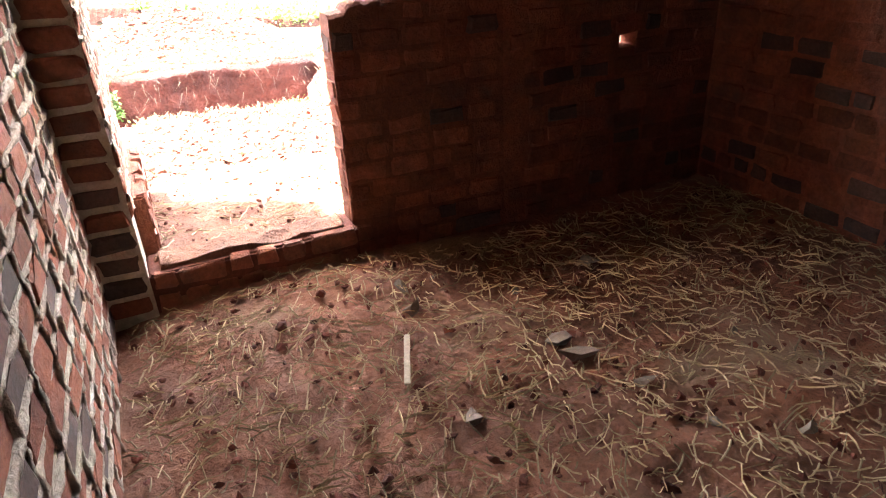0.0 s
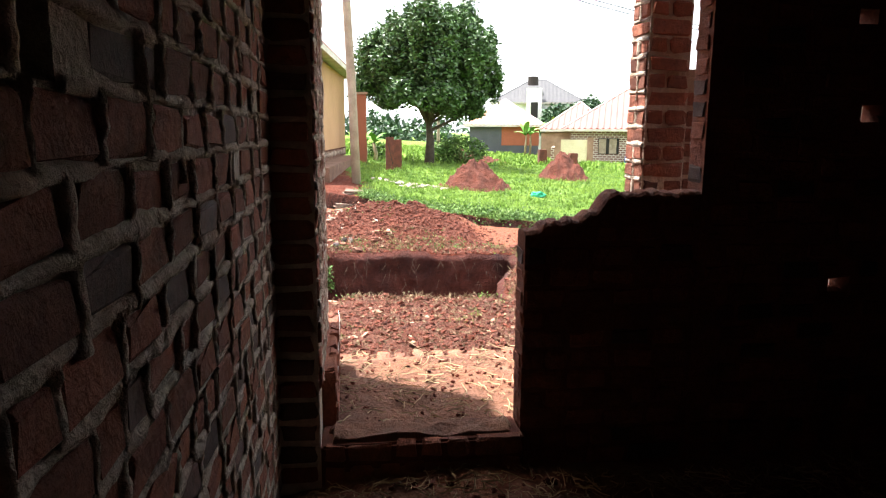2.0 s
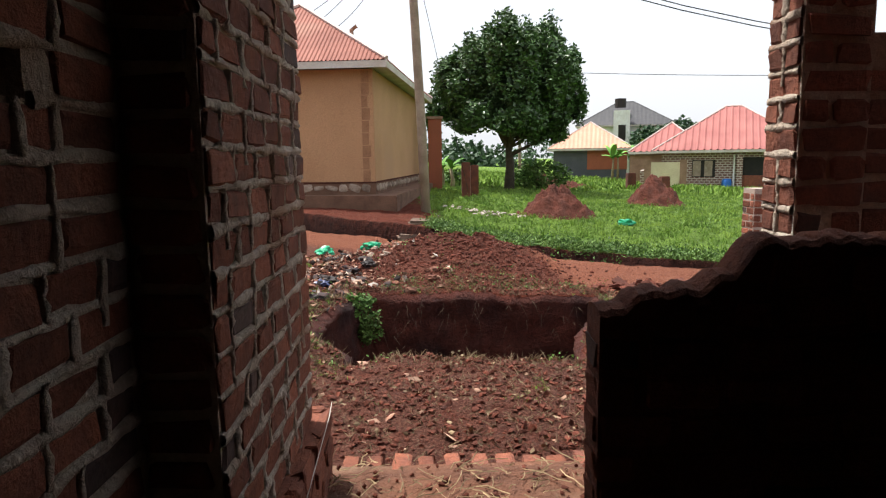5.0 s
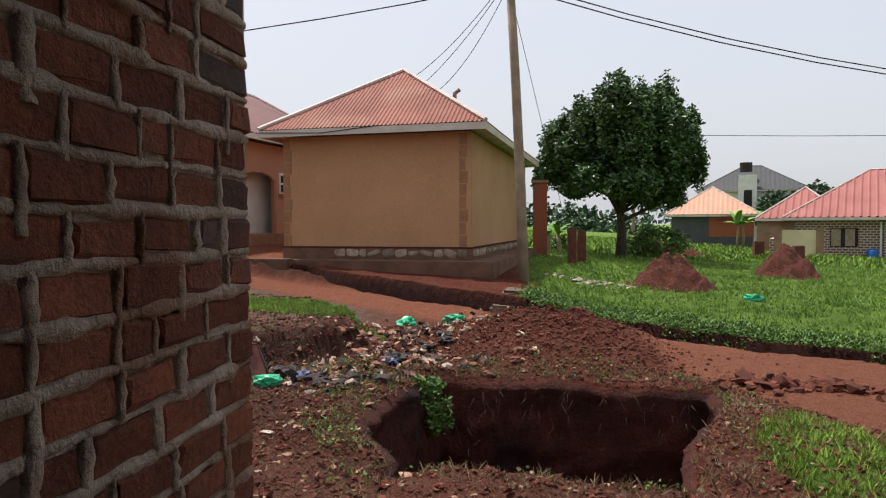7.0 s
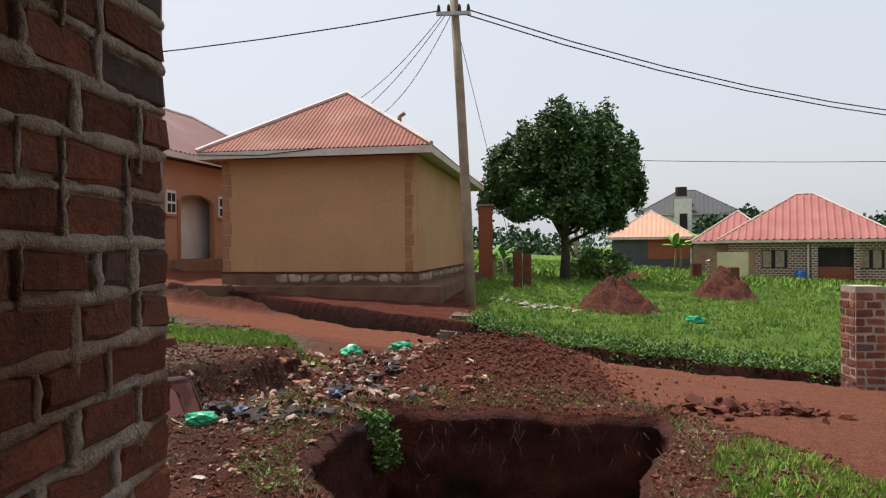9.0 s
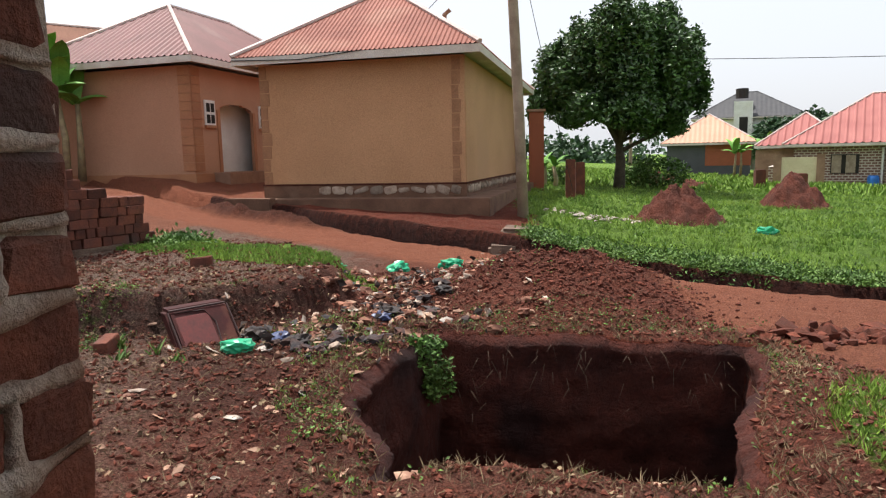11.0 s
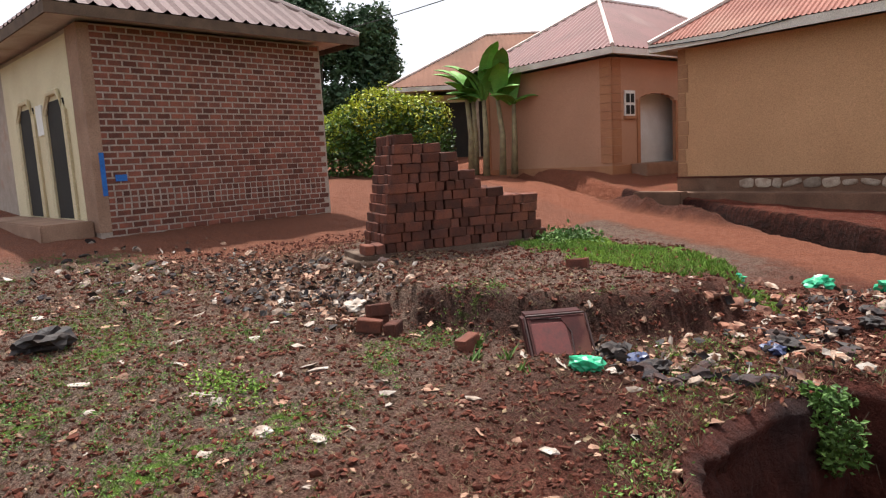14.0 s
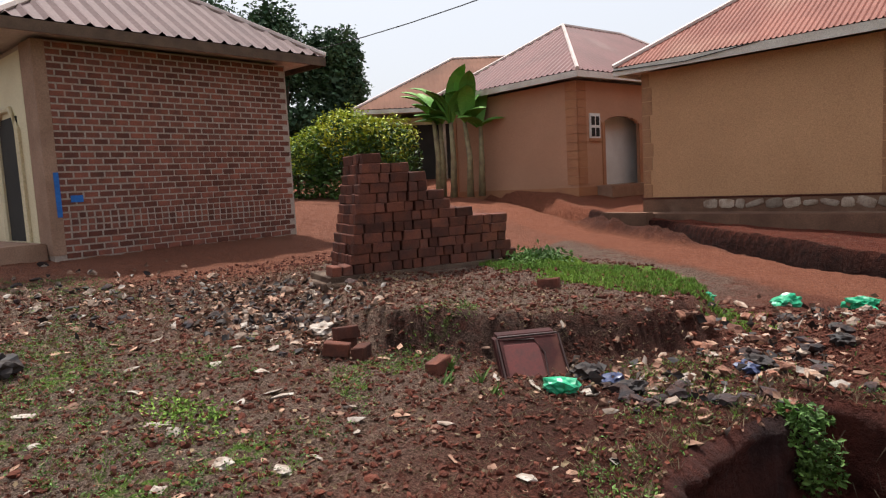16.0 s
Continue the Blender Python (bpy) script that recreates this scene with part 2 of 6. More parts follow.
def ground_material():
    """Red soil, with grass, bare road earth and dry litter mixed in by the cover attribute."""
    m = bpy.data.materials.new("red_earth")
    m.use_nodes = True
    n, l = m.node_tree.nodes, m.node_tree.links
    b = n["Principled BSDF"]
    b.inputs["Roughness"].default_value = 0.97
    b.inputs["Specular IOR Level"].default_value = 0.15
    geo = n.new("ShaderNodeNewGeometry")
    att = n.new("ShaderNodeAttribute")
    att.attribute_name = "cover"
    sep = n.new("ShaderNodeSeparateColor")
    l.new(att.outputs["Color"], sep.inputs[0])

    def noise_tex(scale, detail=6, rough=0.6):
        t = n.new("ShaderNodeTexNoise")
        t.inputs["Scale"].default_value, t.inputs["Detail"].default_value, t.inputs["Roughness"].default_value = scale, detail, rough
        l.new(geo.outputs["Position"], t.inputs["Vector"])
        return t.outputs[0]

    def rng(x, a, c, d=0.0, e=1.0):
        r = n.new("ShaderNodeMapRange")
        for k, v in zip((1, 2, 3, 4), (a, c, d, e)):
            r.inputs[k].default_value = v
        l.new(x, r.inputs[0])
        return r.outputs[0]

    def mixc(f, a, c, kind="MIX"):
        x = n.new("ShaderNodeMixRGB")
        x.blend_type = kind
        for k, v in ((0, f), (1, a), (2, c)):
            if isinstance(v, tuple):
                x.inputs[k].default_value = (*v, 1)
            elif isinstance(v, float):
                x.inputs[k].default_value = v
            else:
                l.new(v, x.inputs[k])
        return x.outputs[0]

    def math_(op, a, c):
        x = n.new("ShaderNodeMath")
        x.operation = op
        for k, v in ((0, a), (1, c)):
            if isinstance(v, float):
                x.inputs[k].default_value = v
            else:
                l.new(v, x.inputs[k])
        x.use_clamp = op != "ADD"
        return x.outputs[0]

    mid, small, tiny = noise_tex(1.3), noise_tex(9.0), noise_tex(60.0, 8, 0.75)
    soil = mixc(rng(mid, 0.35, 0.65), (0.118, 0.029, 0.016), (0.165, 0.044, 0.025))
    soil = mixc(rng(small, 0.52, 0.7), soil, (0.168, 0.064, 0.039))
    road = mixc(rng(small, 0.3, 0.7), (0.30, 0.112, 0.064), (0.235, 0.080, 0.045))
    soil = mixc(sep.outputs["Green"], soil, road)
    litter = mixc(rng(tiny, 0.4, 0.62), (0.11, 0.078, 0.058), (0.29, 0.225, 0.175))
    soil = mixc(math_("MULTIPLY", sep.outputs["Blue"], rng(small, 0.25, 0.5)), soil, litter)
    grass = mixc(rng(mid, 0.35, 0.65), (0.085, 0.15, 0.022), (0.14, 0.23, 0.035))
    gm = math_("MULTIPLY", sep.outputs["Red"], 1.0)
    gsum = math_("ADD", gm, rng(small, 0.25, 0.75, -0.45, 0.45))
    soil = mixc(rng(gsum, 0.4, 0.6), soil, grass)
    # alpha mixes in near-black earth; in ditch and pit this paints their shade
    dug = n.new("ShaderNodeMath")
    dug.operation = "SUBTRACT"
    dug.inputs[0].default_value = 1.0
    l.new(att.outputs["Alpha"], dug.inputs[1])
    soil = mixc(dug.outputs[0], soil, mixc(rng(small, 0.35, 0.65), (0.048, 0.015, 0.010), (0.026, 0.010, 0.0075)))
    soil = mixc(1.0, soil, rng(tiny, 0.34, 0.66, 0.4, 1.62), "MULTIPLY")
    l.new(soil, b.inputs["Base Color"])
    bp = n.new("ShaderNodeBump")
    bp.inputs["Strength"].default_value, bp.inputs["Distance"].default_value = 1.0, 0.08
    l.new(math_("ADD", math_("ADD", tiny, noise_tex(24.0, 6, 0.65)), small), bp.inputs["Height"])
    l.new(bp.outputs[0], b.inputs["Normal"])
    return m


EARTH = ground_material()


def far_brick():
    """Coursed brickwork with pale joints for walls that stay far off."""
    m = bpy.data.materials.new("far_brickwork")
    m.use_nodes = True
    n, l = m.node_tree.nodes, m.node_tree.links
    geo, dot, sep, com, tex = [n.new("ShaderNode" + k) for k in ("NewGeometry", "VectorMath", "SeparateXYZ", "CombineXYZ", "TexBrick")]
    dot.operation = "DOT_PRODUCT"
    dot.inputs[1].default_value = (1.3, 0.5, 0.0)
    l.new(geo.outputs["Position"], dot.inputs[0])
    l.new(geo.outputs["Position"], sep.inputs[0])
    l.new(dot.outputs["Value"], com.inputs[0])
    l.new(sep.outputs["Z"], com.inputs[1])
    l.new(com.outputs[0], tex.inputs["Vector"])
    for k, v in (("Scale", 1.0), ("Brick Width", 0.30), ("Row Height", 0.15), ("Mortar Size", 0.028), ("Mortar Smooth", 0.2)):
        tex.inputs[k].default_value = v
    for k, v in (("Color1", (0.13, 0.065, 0.05, 1)), ("Color2", (0.19, 0.10, 0.075, 1)), ("Mortar", (0.44, 0.38, 0.32, 1))):
        tex.inputs[k].default_value = v
    b = n["Principled BSDF"]
    b.inputs["Roughness"].default_value = 0.95
    l.new(tex.outputs["Color"], b.inputs["Base Color"])
    return m


FAR_BRICK = far_brick()


# ---------------------------------------------------------------- mesh helpers
def link_mesh(name, bm, material, parent=None, label="", smooth=False):
    me = bpy.data.meshes.new(name)
    bm.to_mesh(me)
    bm.free()
    me.materials.append(material)
    if smooth:
        for p in me.polygons:
            p.use_smooth = True
    ob = new(name, me)
    if parent is not None:
        ob.parent = parent
        ob.matrix_parent_inverse = parent.matrix_basis.inverted()
    if label:
        ob["label"] = label
    return ob


def part(name, bm, material, parent, label="", smooth=False):
    return link_mesh(name, bm, material, parent, label, smooth)


def raw(name, verts, faces, material, parent=None, smooth=False):
    me = bpy.data.meshes.new(name)
    me.from_pydata([tuple(v) for v in verts], [], [tuple(f) for f in faces])
    me.materials.append(material)
    if smooth:
        for p in me.polygons:
            p.use_smooth = True
    ob = new(name, me)
    if parent is not None:
        ob.parent = parent
        ob.matrix_parent_inverse = parent.matrix_basis.inverted()
    return ob


def thing(name, label, category, at=(0, 0, 0), group="", kind=""):
    ob = new(name)
    ob.location = at
    ob.empty_display_size = 0.2
    return tagged(ob, label, category, group, kind)


IDENT = lambda p: p


def box(bm, x0, x1, y0, y1, z0, z1, f=IDENT):
    vs = [bm.verts.new(f(Vector(p))) for p in ((x0, y0, z0), (x1, y0, z0), (x1, y1, z0), (x0, y1, z0), (x0, y0, z1), (x1, y0, z1), (x1, y1, z1), (x0, y1, z1))]
    fs = [(0, 3, 2, 1), (4, 5, 6, 7), (0, 1, 5, 4), (1, 2, 6, 5), (2, 3, 7, 6), (3, 0, 4, 7)]
    for q in fs:
        bm.faces.new([vs[i] for i in q])
    bmesh.ops.recalc_face_normals(bm, faces=bm.faces)
    return bm


def bbox(*a, f=IDENT, bev=0.0):
    bm = box(bmesh.new(), *a, f=f)
    if bev:
        bmesh.ops.bevel(bm, geom=bm.edges[:], offset=bev, segments=2, affect="EDGES")
    return bm


def wall_grid(us, zs, solid, to_world, d0, d1):
    """A wall built of cells between the cuts us and zs, d0 to d1 thick, open where solid() says no."""
    bm = bmesh.new()
    cache = {}

    def v(i, j, k):
        if (i, j, k) not in cache:
            cache[i, j, k] = bm.verts.new(to_world(us[i], (d0, d1)[k], zs[j]))
        return cache[i, j, k]

    nu, nz = len(us) - 1, len(zs) - 1
    s = lambda i, j: 0 <= i < nu and 0 <= j < nz and solid((us[i] + us[i + 1]) / 2, (zs[j] + zs[j + 1]) / 2)
    for i in range(nu):
        for j in range(nz):
            if not s(i, j):
                continue
            for k in (0, 1):
                bm.faces.new([v(i, j, k), v(i + 1, j, k), v(i + 1, j + 1, k), v(i, j + 1, k)])
            for a, b_, ni, nj in (((i, j), (i + 1, j), i, j - 1), ((i, j + 1), (i + 1, j + 1), i, j + 1), ((i, j), (i, j + 1), i - 1, j), ((i + 1, j), (i + 1, j + 1), i + 1, j)):
                if not s(ni, nj):
                    bm.faces.new([v(*a, 0), v(*b_, 0), v(*b_, 1), v(*a, 1)])
    bmesh.ops.recalc_face_normals(bm, faces=bm.faces)
    return bm


def tube(points, radius, sides=6, r_end=None):
    """A round rod along a line of points, tapering to r_end."""
    bm = bmesh.new()
    pts = [Vector(p) for p in points]
    rings = []
    for i, p in enumerate(pts):
        d = (pts[min(i + 1, len(pts) - 1)] - pts[max(i - 1, 0)]).normalized()
        a = d.orthogonal().normalized()
        b_ = d.cross(a)
        r = radius + ((r_end if r_end is not None else radius) - radius) * i / (len(pts) - 1)
        rings.append([bm.verts.new(p + r * (math.cos(q) * a + math.sin(q) * b_)) for q in [2 * math.pi * k / sides for k in range(sides)]])
    for r0, r1 in zip(rings, rings[1:]):
        for k in range(sides):
            bm.faces.new([r0[k], r0[(k + 1) % sides], r1[(k + 1) % sides], r1[k]])
    bm.faces.new(rings[0][::-1])
    bm.faces.new(rings[-1])
    bmesh.ops.recalc_face_normals(bm, faces=bm.faces)
    return bm


# ---------------------------------------------------------------- bricks
rng = random.Random(7)


def brick_mesh(name, length, height, depth, seed, material, rough=0.0085):
    r = random.Random(seed)
    bm = bmesh.new()
    box(bm, -length / 2, length / 2, -depth, 0, -height / 2, height / 2)
    bmesh.ops.bevel(bm, geom=bm.edges[:], offset=0.008, segments=1, affect="EDGES")
    for v in bm.verts:
        v.co += Vector((r.uniform(-1, 1), r.uniform(-0.5, 0.5), r.uniform(-1, 1))) * rough
    me = bpy.data.meshes.new(name)
    bm.to_mesh(me)
    bm.free()
    me.materials.append(material)
    return me


COURSE = 0.104
STRETCH = [brick_mesh("brick", 0.194, 0.079, 0.05, s, BRICK, 0.011) for s in range(7)]
HEADER = [brick_mesh("brick", 0.096, 0.079, 0.05, s + 20, BRICK) for s in range(5)]
STRETCH_D = [brick_mesh("brick", 0.192, 0.078, 0.05, s + 40, BRICK_DARK) for s in range(3)]
HEADER_D = [brick_mesh("brick", 0.095, 0.078, 0.05, s + 50, BRICK_DARK) for s in range(2)]


def lay_bricks(parent, origin, u, n, width, z0, z1, keep=None, proud=0.009, headers=0.3, dark=0.12, seed=1, course=COURSE, limit=300):
    """Bricks on a wall face: origin is the face's left foot, u runs along it, n points out of it."""
    r = random.Random(seed)
    u, n = Vector(u).normalized(), Vector(n).normalized()
    along = u if u.cross(n).z > 0 else -u
    rot = Matrix((along, n, Vector((0, 0, 1)))).transposed().to_4x4()
    z, row, count = z0 + course / 2, 0, 0
    joints = []
    while z < z1 - 0.02:
        a, first = r.uniform(0.0, 0.008), True
        while a < width - 0.09:
            head = (first and row % 2 == 1) or r.random() < headers or width - a < 0.2
            first = False
            length = 0.098 if head else 0.196
            joint = r.uniform(0.014, 0.036)
            fit_x = 1.0
            if width - a - length - joint < 0.09:
                fit_x = min(1.7, max(0.6, (width - a - 0.004) / length))
                length *= fit_x
            c = a + length / 2
            if (keep is None or keep(c, z)) and count < limit:
                pool = (HEADER_D if r.random() < dark else HEADER) if head else (STRETCH_D if r.random() < dark else STRETCH)
                ob = bpy.data.objects.new("brick", r.choice(pool))
                scene.collection.objects.link(ob)
                p = Vector(origin) + u * c + n * (proud + r.uniform(-0.004, 0.006))
                ob.matrix_basis = Matrix.Translation((p.x, p.y, z + r.uniform(-0.004, 0.004))) @ rot @ pose(0, 0, 0, r.uniform(-1.2, 1.2), r.uniform(-1.8, 1.8), r.uniform(-1.2, 1.2)) @ Matrix.Diagonal((fit_x, 1, 1, 1))
                ob.parent = parent
                count += 1
                if fit_x == 1.0:
                    joints.append((a + length + joint / 2, z, joint))
            a += length + joint
        z += course
        row += 1
    return joints


def mortar(parent, origin, u, n, width, z0, z1, joints, seed, keep=None, course=COURSE, thick=1.0):
    """Mortar squeezed out of a face's bed joints, and runs of it hanging in its upright joints."""
    r = random.Random(seed)
    o, u, n, up = Vector(origin), Vector(u).normalized(), Vector(n).normalized(), Vector((0, 0, 1))
    mv, mf = [], []

    def strip(points):
        """points: (along, height, half width, thickness, runs upright)"""
        for i, (a, z, hw, out, upright) in enumerate(points):
            side = u if upright else up
            c = Vector((o.x, o.y, 0)) + u * a + up * z
            for d, q in ((-1.0, -0.01), (-0.72, out * 0.8), (0.0, out), (0.75, out * 0.7), (1.0, -0.01)):
                mv.append(c + side * (d * hw) + n * q)
            if i:
                b0 = len(mv) - 10
                mf.extend((b0 + j, b0 + j + 1, b0 + j + 6, b0 + j + 5) for j in range(4))

    k = 1
    while z0 + course * k < z1:
        zj, run = z0 + course * k, []
        for i in range(int(width / 0.016) + 1):
            a = min(width, 0.016 * i)
            hw = max(0.003, (0.014 + 0.014 * fbm(a + seed, zj * 5, 7.0)) * thick)
            if keep is not None and not keep(a, zj):
                if len(run) > 1:
                    strip(run)
                run = []
                continue
            run.append((a, zj + 0.007 * fbm(a + 5, zj * 5 + seed, 4.0), hw, 0.0055 + 0.52 * hw + 0.004 * fbm(a, zj * 9, 30.0), False))
        if len(run) > 1:
            strip(run)
        k += 1
    for a, z, joint in joints:
        if keep is not None and not keep(a, z):
            continue
        w, drop = joint * r.uniform(0.45, 0.72), r.uniform(0.0, 0.06) if r.random() < 0.25 else 0.0
        pts = []
        for i in range(7):
            q = i / 6
            pts.append((a + 0.004 * r.uniform(-1, 1), z + course * 0.5 - (course + drop) * q, w * (0.8 + 0.5 * math.sin(2.6 * q)) * r.uniform(0.8, 1.2), 0.010 + r.uniform(0.002, 0.010), True))
        strip(pts)
    return raw("mortar_joints", mv, mf, MORTAR, parent, smooth=True)


# ---------------------------------------------------------------- the ground
def smooth(a, b, x):
    t = min(1.0, max(0.0, (x - a) / (b - a)))
    return t * t * (3 - 2 * t)


def fbm(x, y, s, o=4):
    return noise.fractal(Vector((x * s, y * s, 3.7)), 1.0, 2.0, o)


def road_far(x):
    return 13.4 - 0.5 * x


def road_near(x):
    return 11.7 - 0.5 * x if x < 1.5 else 10.95 - 2.2 * (x - 1.5)


def pit_depth(x, y):
    """How far inside the pit's rim a place lies, in metres; negative outside."""
    w = 0.025 * fbm(x, y, 2.3)
    left = x - (-0.30 - 0.45 * smooth(6.3, 7.3, y) + 0.30 * smooth(7.6, 8.8, y)) + w
    right = (1.62 + 0.68 * smooth(6.4, 8.8, y)) - x + w
    near = y - 6.38 + 0.10 * fbm(x, y, 1.1) + 0.28 * smooth(0.1, -0.4, x)
    far = 8.95 + 0.05 * fbm(x + 9, 1.0, 1.2) - y
    return min(left, right, near, far)


def base_height(x, y):
    xx = max(min(x, 30.0), -30.0)
    return 0.06 + 0.22 * smooth(-6.5, -9.5, xx) - 0.055 * min(xx, 0) - 0.05 * max(xx, 0) * smooth(6, 14, y) + (0.035 - 0.011 * smooth(0, 3, xx)) * min(max(0, y - 12), 60) * (1 - 0.5 * smooth(25, 50, y))


def ground(x, y):
    z = base_height(x, y)
    # knoll that carries the brick stack, with a cut bank towards the suitcase
    d = math.hypot((x + 4.6) / 3.2, (y - 9.9) / 2.2)
    z += 0.33 * (1 - smooth(0.90 - 0.5 * smooth(-3.6, -5.2, x), 1.0, d + 0.06 * fbm(x, y, 1.4) + 0.02 * fbm(x, y, 5.0))) + 0.05 * (1 - smooth(0.2, 1.0, d)) * fbm(x, y, 1.2)
    # heap of dug earth behind the pit
    h = math.hypot((x - 0.72) / 1.85, (y - 10.7) / 1.65)
    z += 0.62 * max(0.0, 1 - h) * (1 + 0.35 * fbm(x, y, 1.5)) + 0.03 * (1 - smooth(0.5, 1.2, h)) * fbm(x, y, 4.0)
    # ridge of earth at the end of the pit
    h = math.hypot((x - 2.5) / 0.7, (y - 7.0) / 1.5)
    z += 0.12 * (1 - smooth(0.2, 1.0, h))
    # ditch and bank along the far side of the road
    e = (y - road_far(x)) * 0.894 + 0.12 * fbm(x, y, 0.9)
    if -40 < x < 30:
        z += -(0.42 + 0.3 * smooth(-4.5, -2.0, x) * (1 - smooth(-0.2, 0.3, x))) * smooth(-0.1, 0.12, e) * (1 - smooth(0.45, 0.6, e)) + (0.20 - 0.14 * smooth(0.2, 1.5, x)) * smooth(0.45, 0.62, e) * (1 - smooth(6, 14, e))
    # ridge of thrown-out earth on the road's far edge, towards the houses
    k = math.hypot((x + 5.2) / 2.4, (e + 0.12) / 0.38)
    z += 0.30 * (1 - smooth(0.2, 1.0, k)) * (0.75 + 0.6 * fbm(x, y, 2.6))
    # roughness
    near_road = smooth(0.0, 0.4, y - road_near(x)) * (1 - smooth(-0.3, 0.0, y - road_far(x)))
    z += (0.035 - 0.02 * near_road) * fbm(x, y, 1.6) + (0.022 - 0.014 * near_road) * fbm(x, y, 6.0, 3)
    if y < 5.4:
        z = z * smooth(4.2, 5.2, y) + (0.06 + 0.02 * fbm(x, y, 2.0)) * (1 - smooth(4.2, 5.2, y))
    p = pit_depth(x, y)
    if p > -0.15:
        z -= 2.5 * smooth(0.0, 0.11, p) + 0.05 * smooth(-0.15, 0.02, p)
    return z


def cover(x, y):
    """How much of the ground is grass, bare road and dry litter."""
    e = y - road_far(x)
    n1 = fbm(x, y, 0.7)
    grass = 0.0
    if e > 0.3:
        grass = smooth(0.0, 1.2, x + 0.02 * e * e + 0.6 * n1) * smooth(0.55, 0.9, e) if e < 20 else 0.8
        if x < -6:
            grass = 0.15
    road = smooth(-0.2, 0.3, y - road_near(x)) * (1 - smooth(-0.15, 0.15, e))
    if x < -5.8 and y > 5:
        road = max(road, 0.8 * smooth(-6.6, -8.0, x + 0.6 * n1 - 0.5 * (y - 8.5)))
    dk = math.hypot((x + 2.9) / 2.0, (y - 10.6) / 0.9)
    grass = max(grass, 0.85 * (1 - smooth(0.4, 1.0, dk + 0.3 * fbm(x, y, 2))))
    if e < 0 and y > 4.5 and pit_depth(x, y) < -0.9:
        patch = smooth(0.05, 0.5, fbm(x + 3, y, 0.8) + 0.25 * fbm(x, y, 3.0))
        grass = max(grass, patch * (0.5 if x < -2.4 else 0.25) * (smooth(8.0, 7.0, y) if x < -3.4 else 1.0) * (1 - road) * (1 - smooth(9, 10, y)))
    gr = math.hypot((x - 2.7) / 0.8, (y - 6.6) / 1.2)
    grass = max(grass, 0.9 * (1 - smooth(0.5, 1.0, gr)))
    dry = 0.0
    if e < 0:
        dry = (1 - road) * (0.10 + 0.62 * smooth(-1.0, -2.8, x) + 0.1 * smooth(6.6, 6.0, y))
    kn = math.hypot((x + 4.6) / 3.2, (y - 9.9) / 2.2)
    if e < 0 and x > -7:
        dry = max(dry, 0.75 * (1 - smooth(0.75, 0.92, kn)) * (1 - road))
    if pit_depth(x, y) > -0.06:
        grass, dry = 0.0, 0.0
    return min(1, grass), road, min(1, dry)


def dark_earth_and_shade(x, y):
    """Fresh damp earth: thrown-out ridge, dug heap. Painted shade: ditch wall and pit."""
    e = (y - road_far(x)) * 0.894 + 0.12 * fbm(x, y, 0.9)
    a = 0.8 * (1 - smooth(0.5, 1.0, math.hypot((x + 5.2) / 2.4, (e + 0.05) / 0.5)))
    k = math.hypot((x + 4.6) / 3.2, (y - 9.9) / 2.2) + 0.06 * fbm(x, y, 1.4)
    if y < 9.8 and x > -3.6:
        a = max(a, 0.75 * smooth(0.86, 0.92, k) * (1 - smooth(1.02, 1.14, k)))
    # shade of the ditch wall, painted as darker colour
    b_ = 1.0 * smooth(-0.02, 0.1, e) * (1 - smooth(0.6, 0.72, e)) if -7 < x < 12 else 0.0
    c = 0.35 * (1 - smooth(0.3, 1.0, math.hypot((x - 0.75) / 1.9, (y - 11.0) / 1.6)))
    # shade inside the pit, painted as darker colour
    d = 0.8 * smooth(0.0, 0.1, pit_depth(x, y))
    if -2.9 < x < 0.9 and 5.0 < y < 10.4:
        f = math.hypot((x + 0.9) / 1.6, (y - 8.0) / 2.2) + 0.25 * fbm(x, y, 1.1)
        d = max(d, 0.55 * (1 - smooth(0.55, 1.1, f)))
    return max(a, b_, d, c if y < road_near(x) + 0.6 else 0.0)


def axis(lo, hi, step, far):
    xs = list(np.arange(lo, hi + 1e-6, step))
    d = step
    a, b_ = lo, hi
    left, right = [], []
    while b_ < far or a > -far:
        d *= 1.22
        if b_ < far:
            b_ += d
            right.append(b_)
        if a > -far:
            a -= d
            left.append(a)
    return left[::-1] + xs + right


gx = axis(-9.0, 6.0, 0.07, 2500)
gy = [y for y in axis(4.28, 17.6, 0.07, 2500)]
verts, faces, cov = [], [], []
for yy in gy:
    for xx in gx:
        if abs(xx) > 60 or abs(yy) > 90:
            zz, cc = base_height(xx, yy) - (0.0 if yy > 0 else 0.1), (0.9, 0, 0.2)
        elif yy < 4.25:
            zz, cc = -0.35, (0.3, 0, 0.6)
        else:
            zz, cc = ground(xx, yy), cover(xx, yy)
        verts.append((xx, yy, zz))
        # low alpha marks fresh earth and the painted shade of pit and ditch
        cov.append((*cc, 1.0 - max(smooth(-0.03, 0.08, pit_depth(xx, yy)) if abs(xx) < 4 and 5 < yy < 10 else 0.0, dark_earth_and_shade(xx, yy))))
nx = len(gx)
for j in range(len(gy) - 1):
    for i in range(nx - 1):
        q = j * nx + i
        faces.append((q, q + 1, q + nx + 1, q + nx))
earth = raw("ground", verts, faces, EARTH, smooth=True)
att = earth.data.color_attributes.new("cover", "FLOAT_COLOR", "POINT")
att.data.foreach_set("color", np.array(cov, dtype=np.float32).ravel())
tagged(earth, "red earth ground with grass, litter, dirt road and dug pit", "ground", kind="structure")

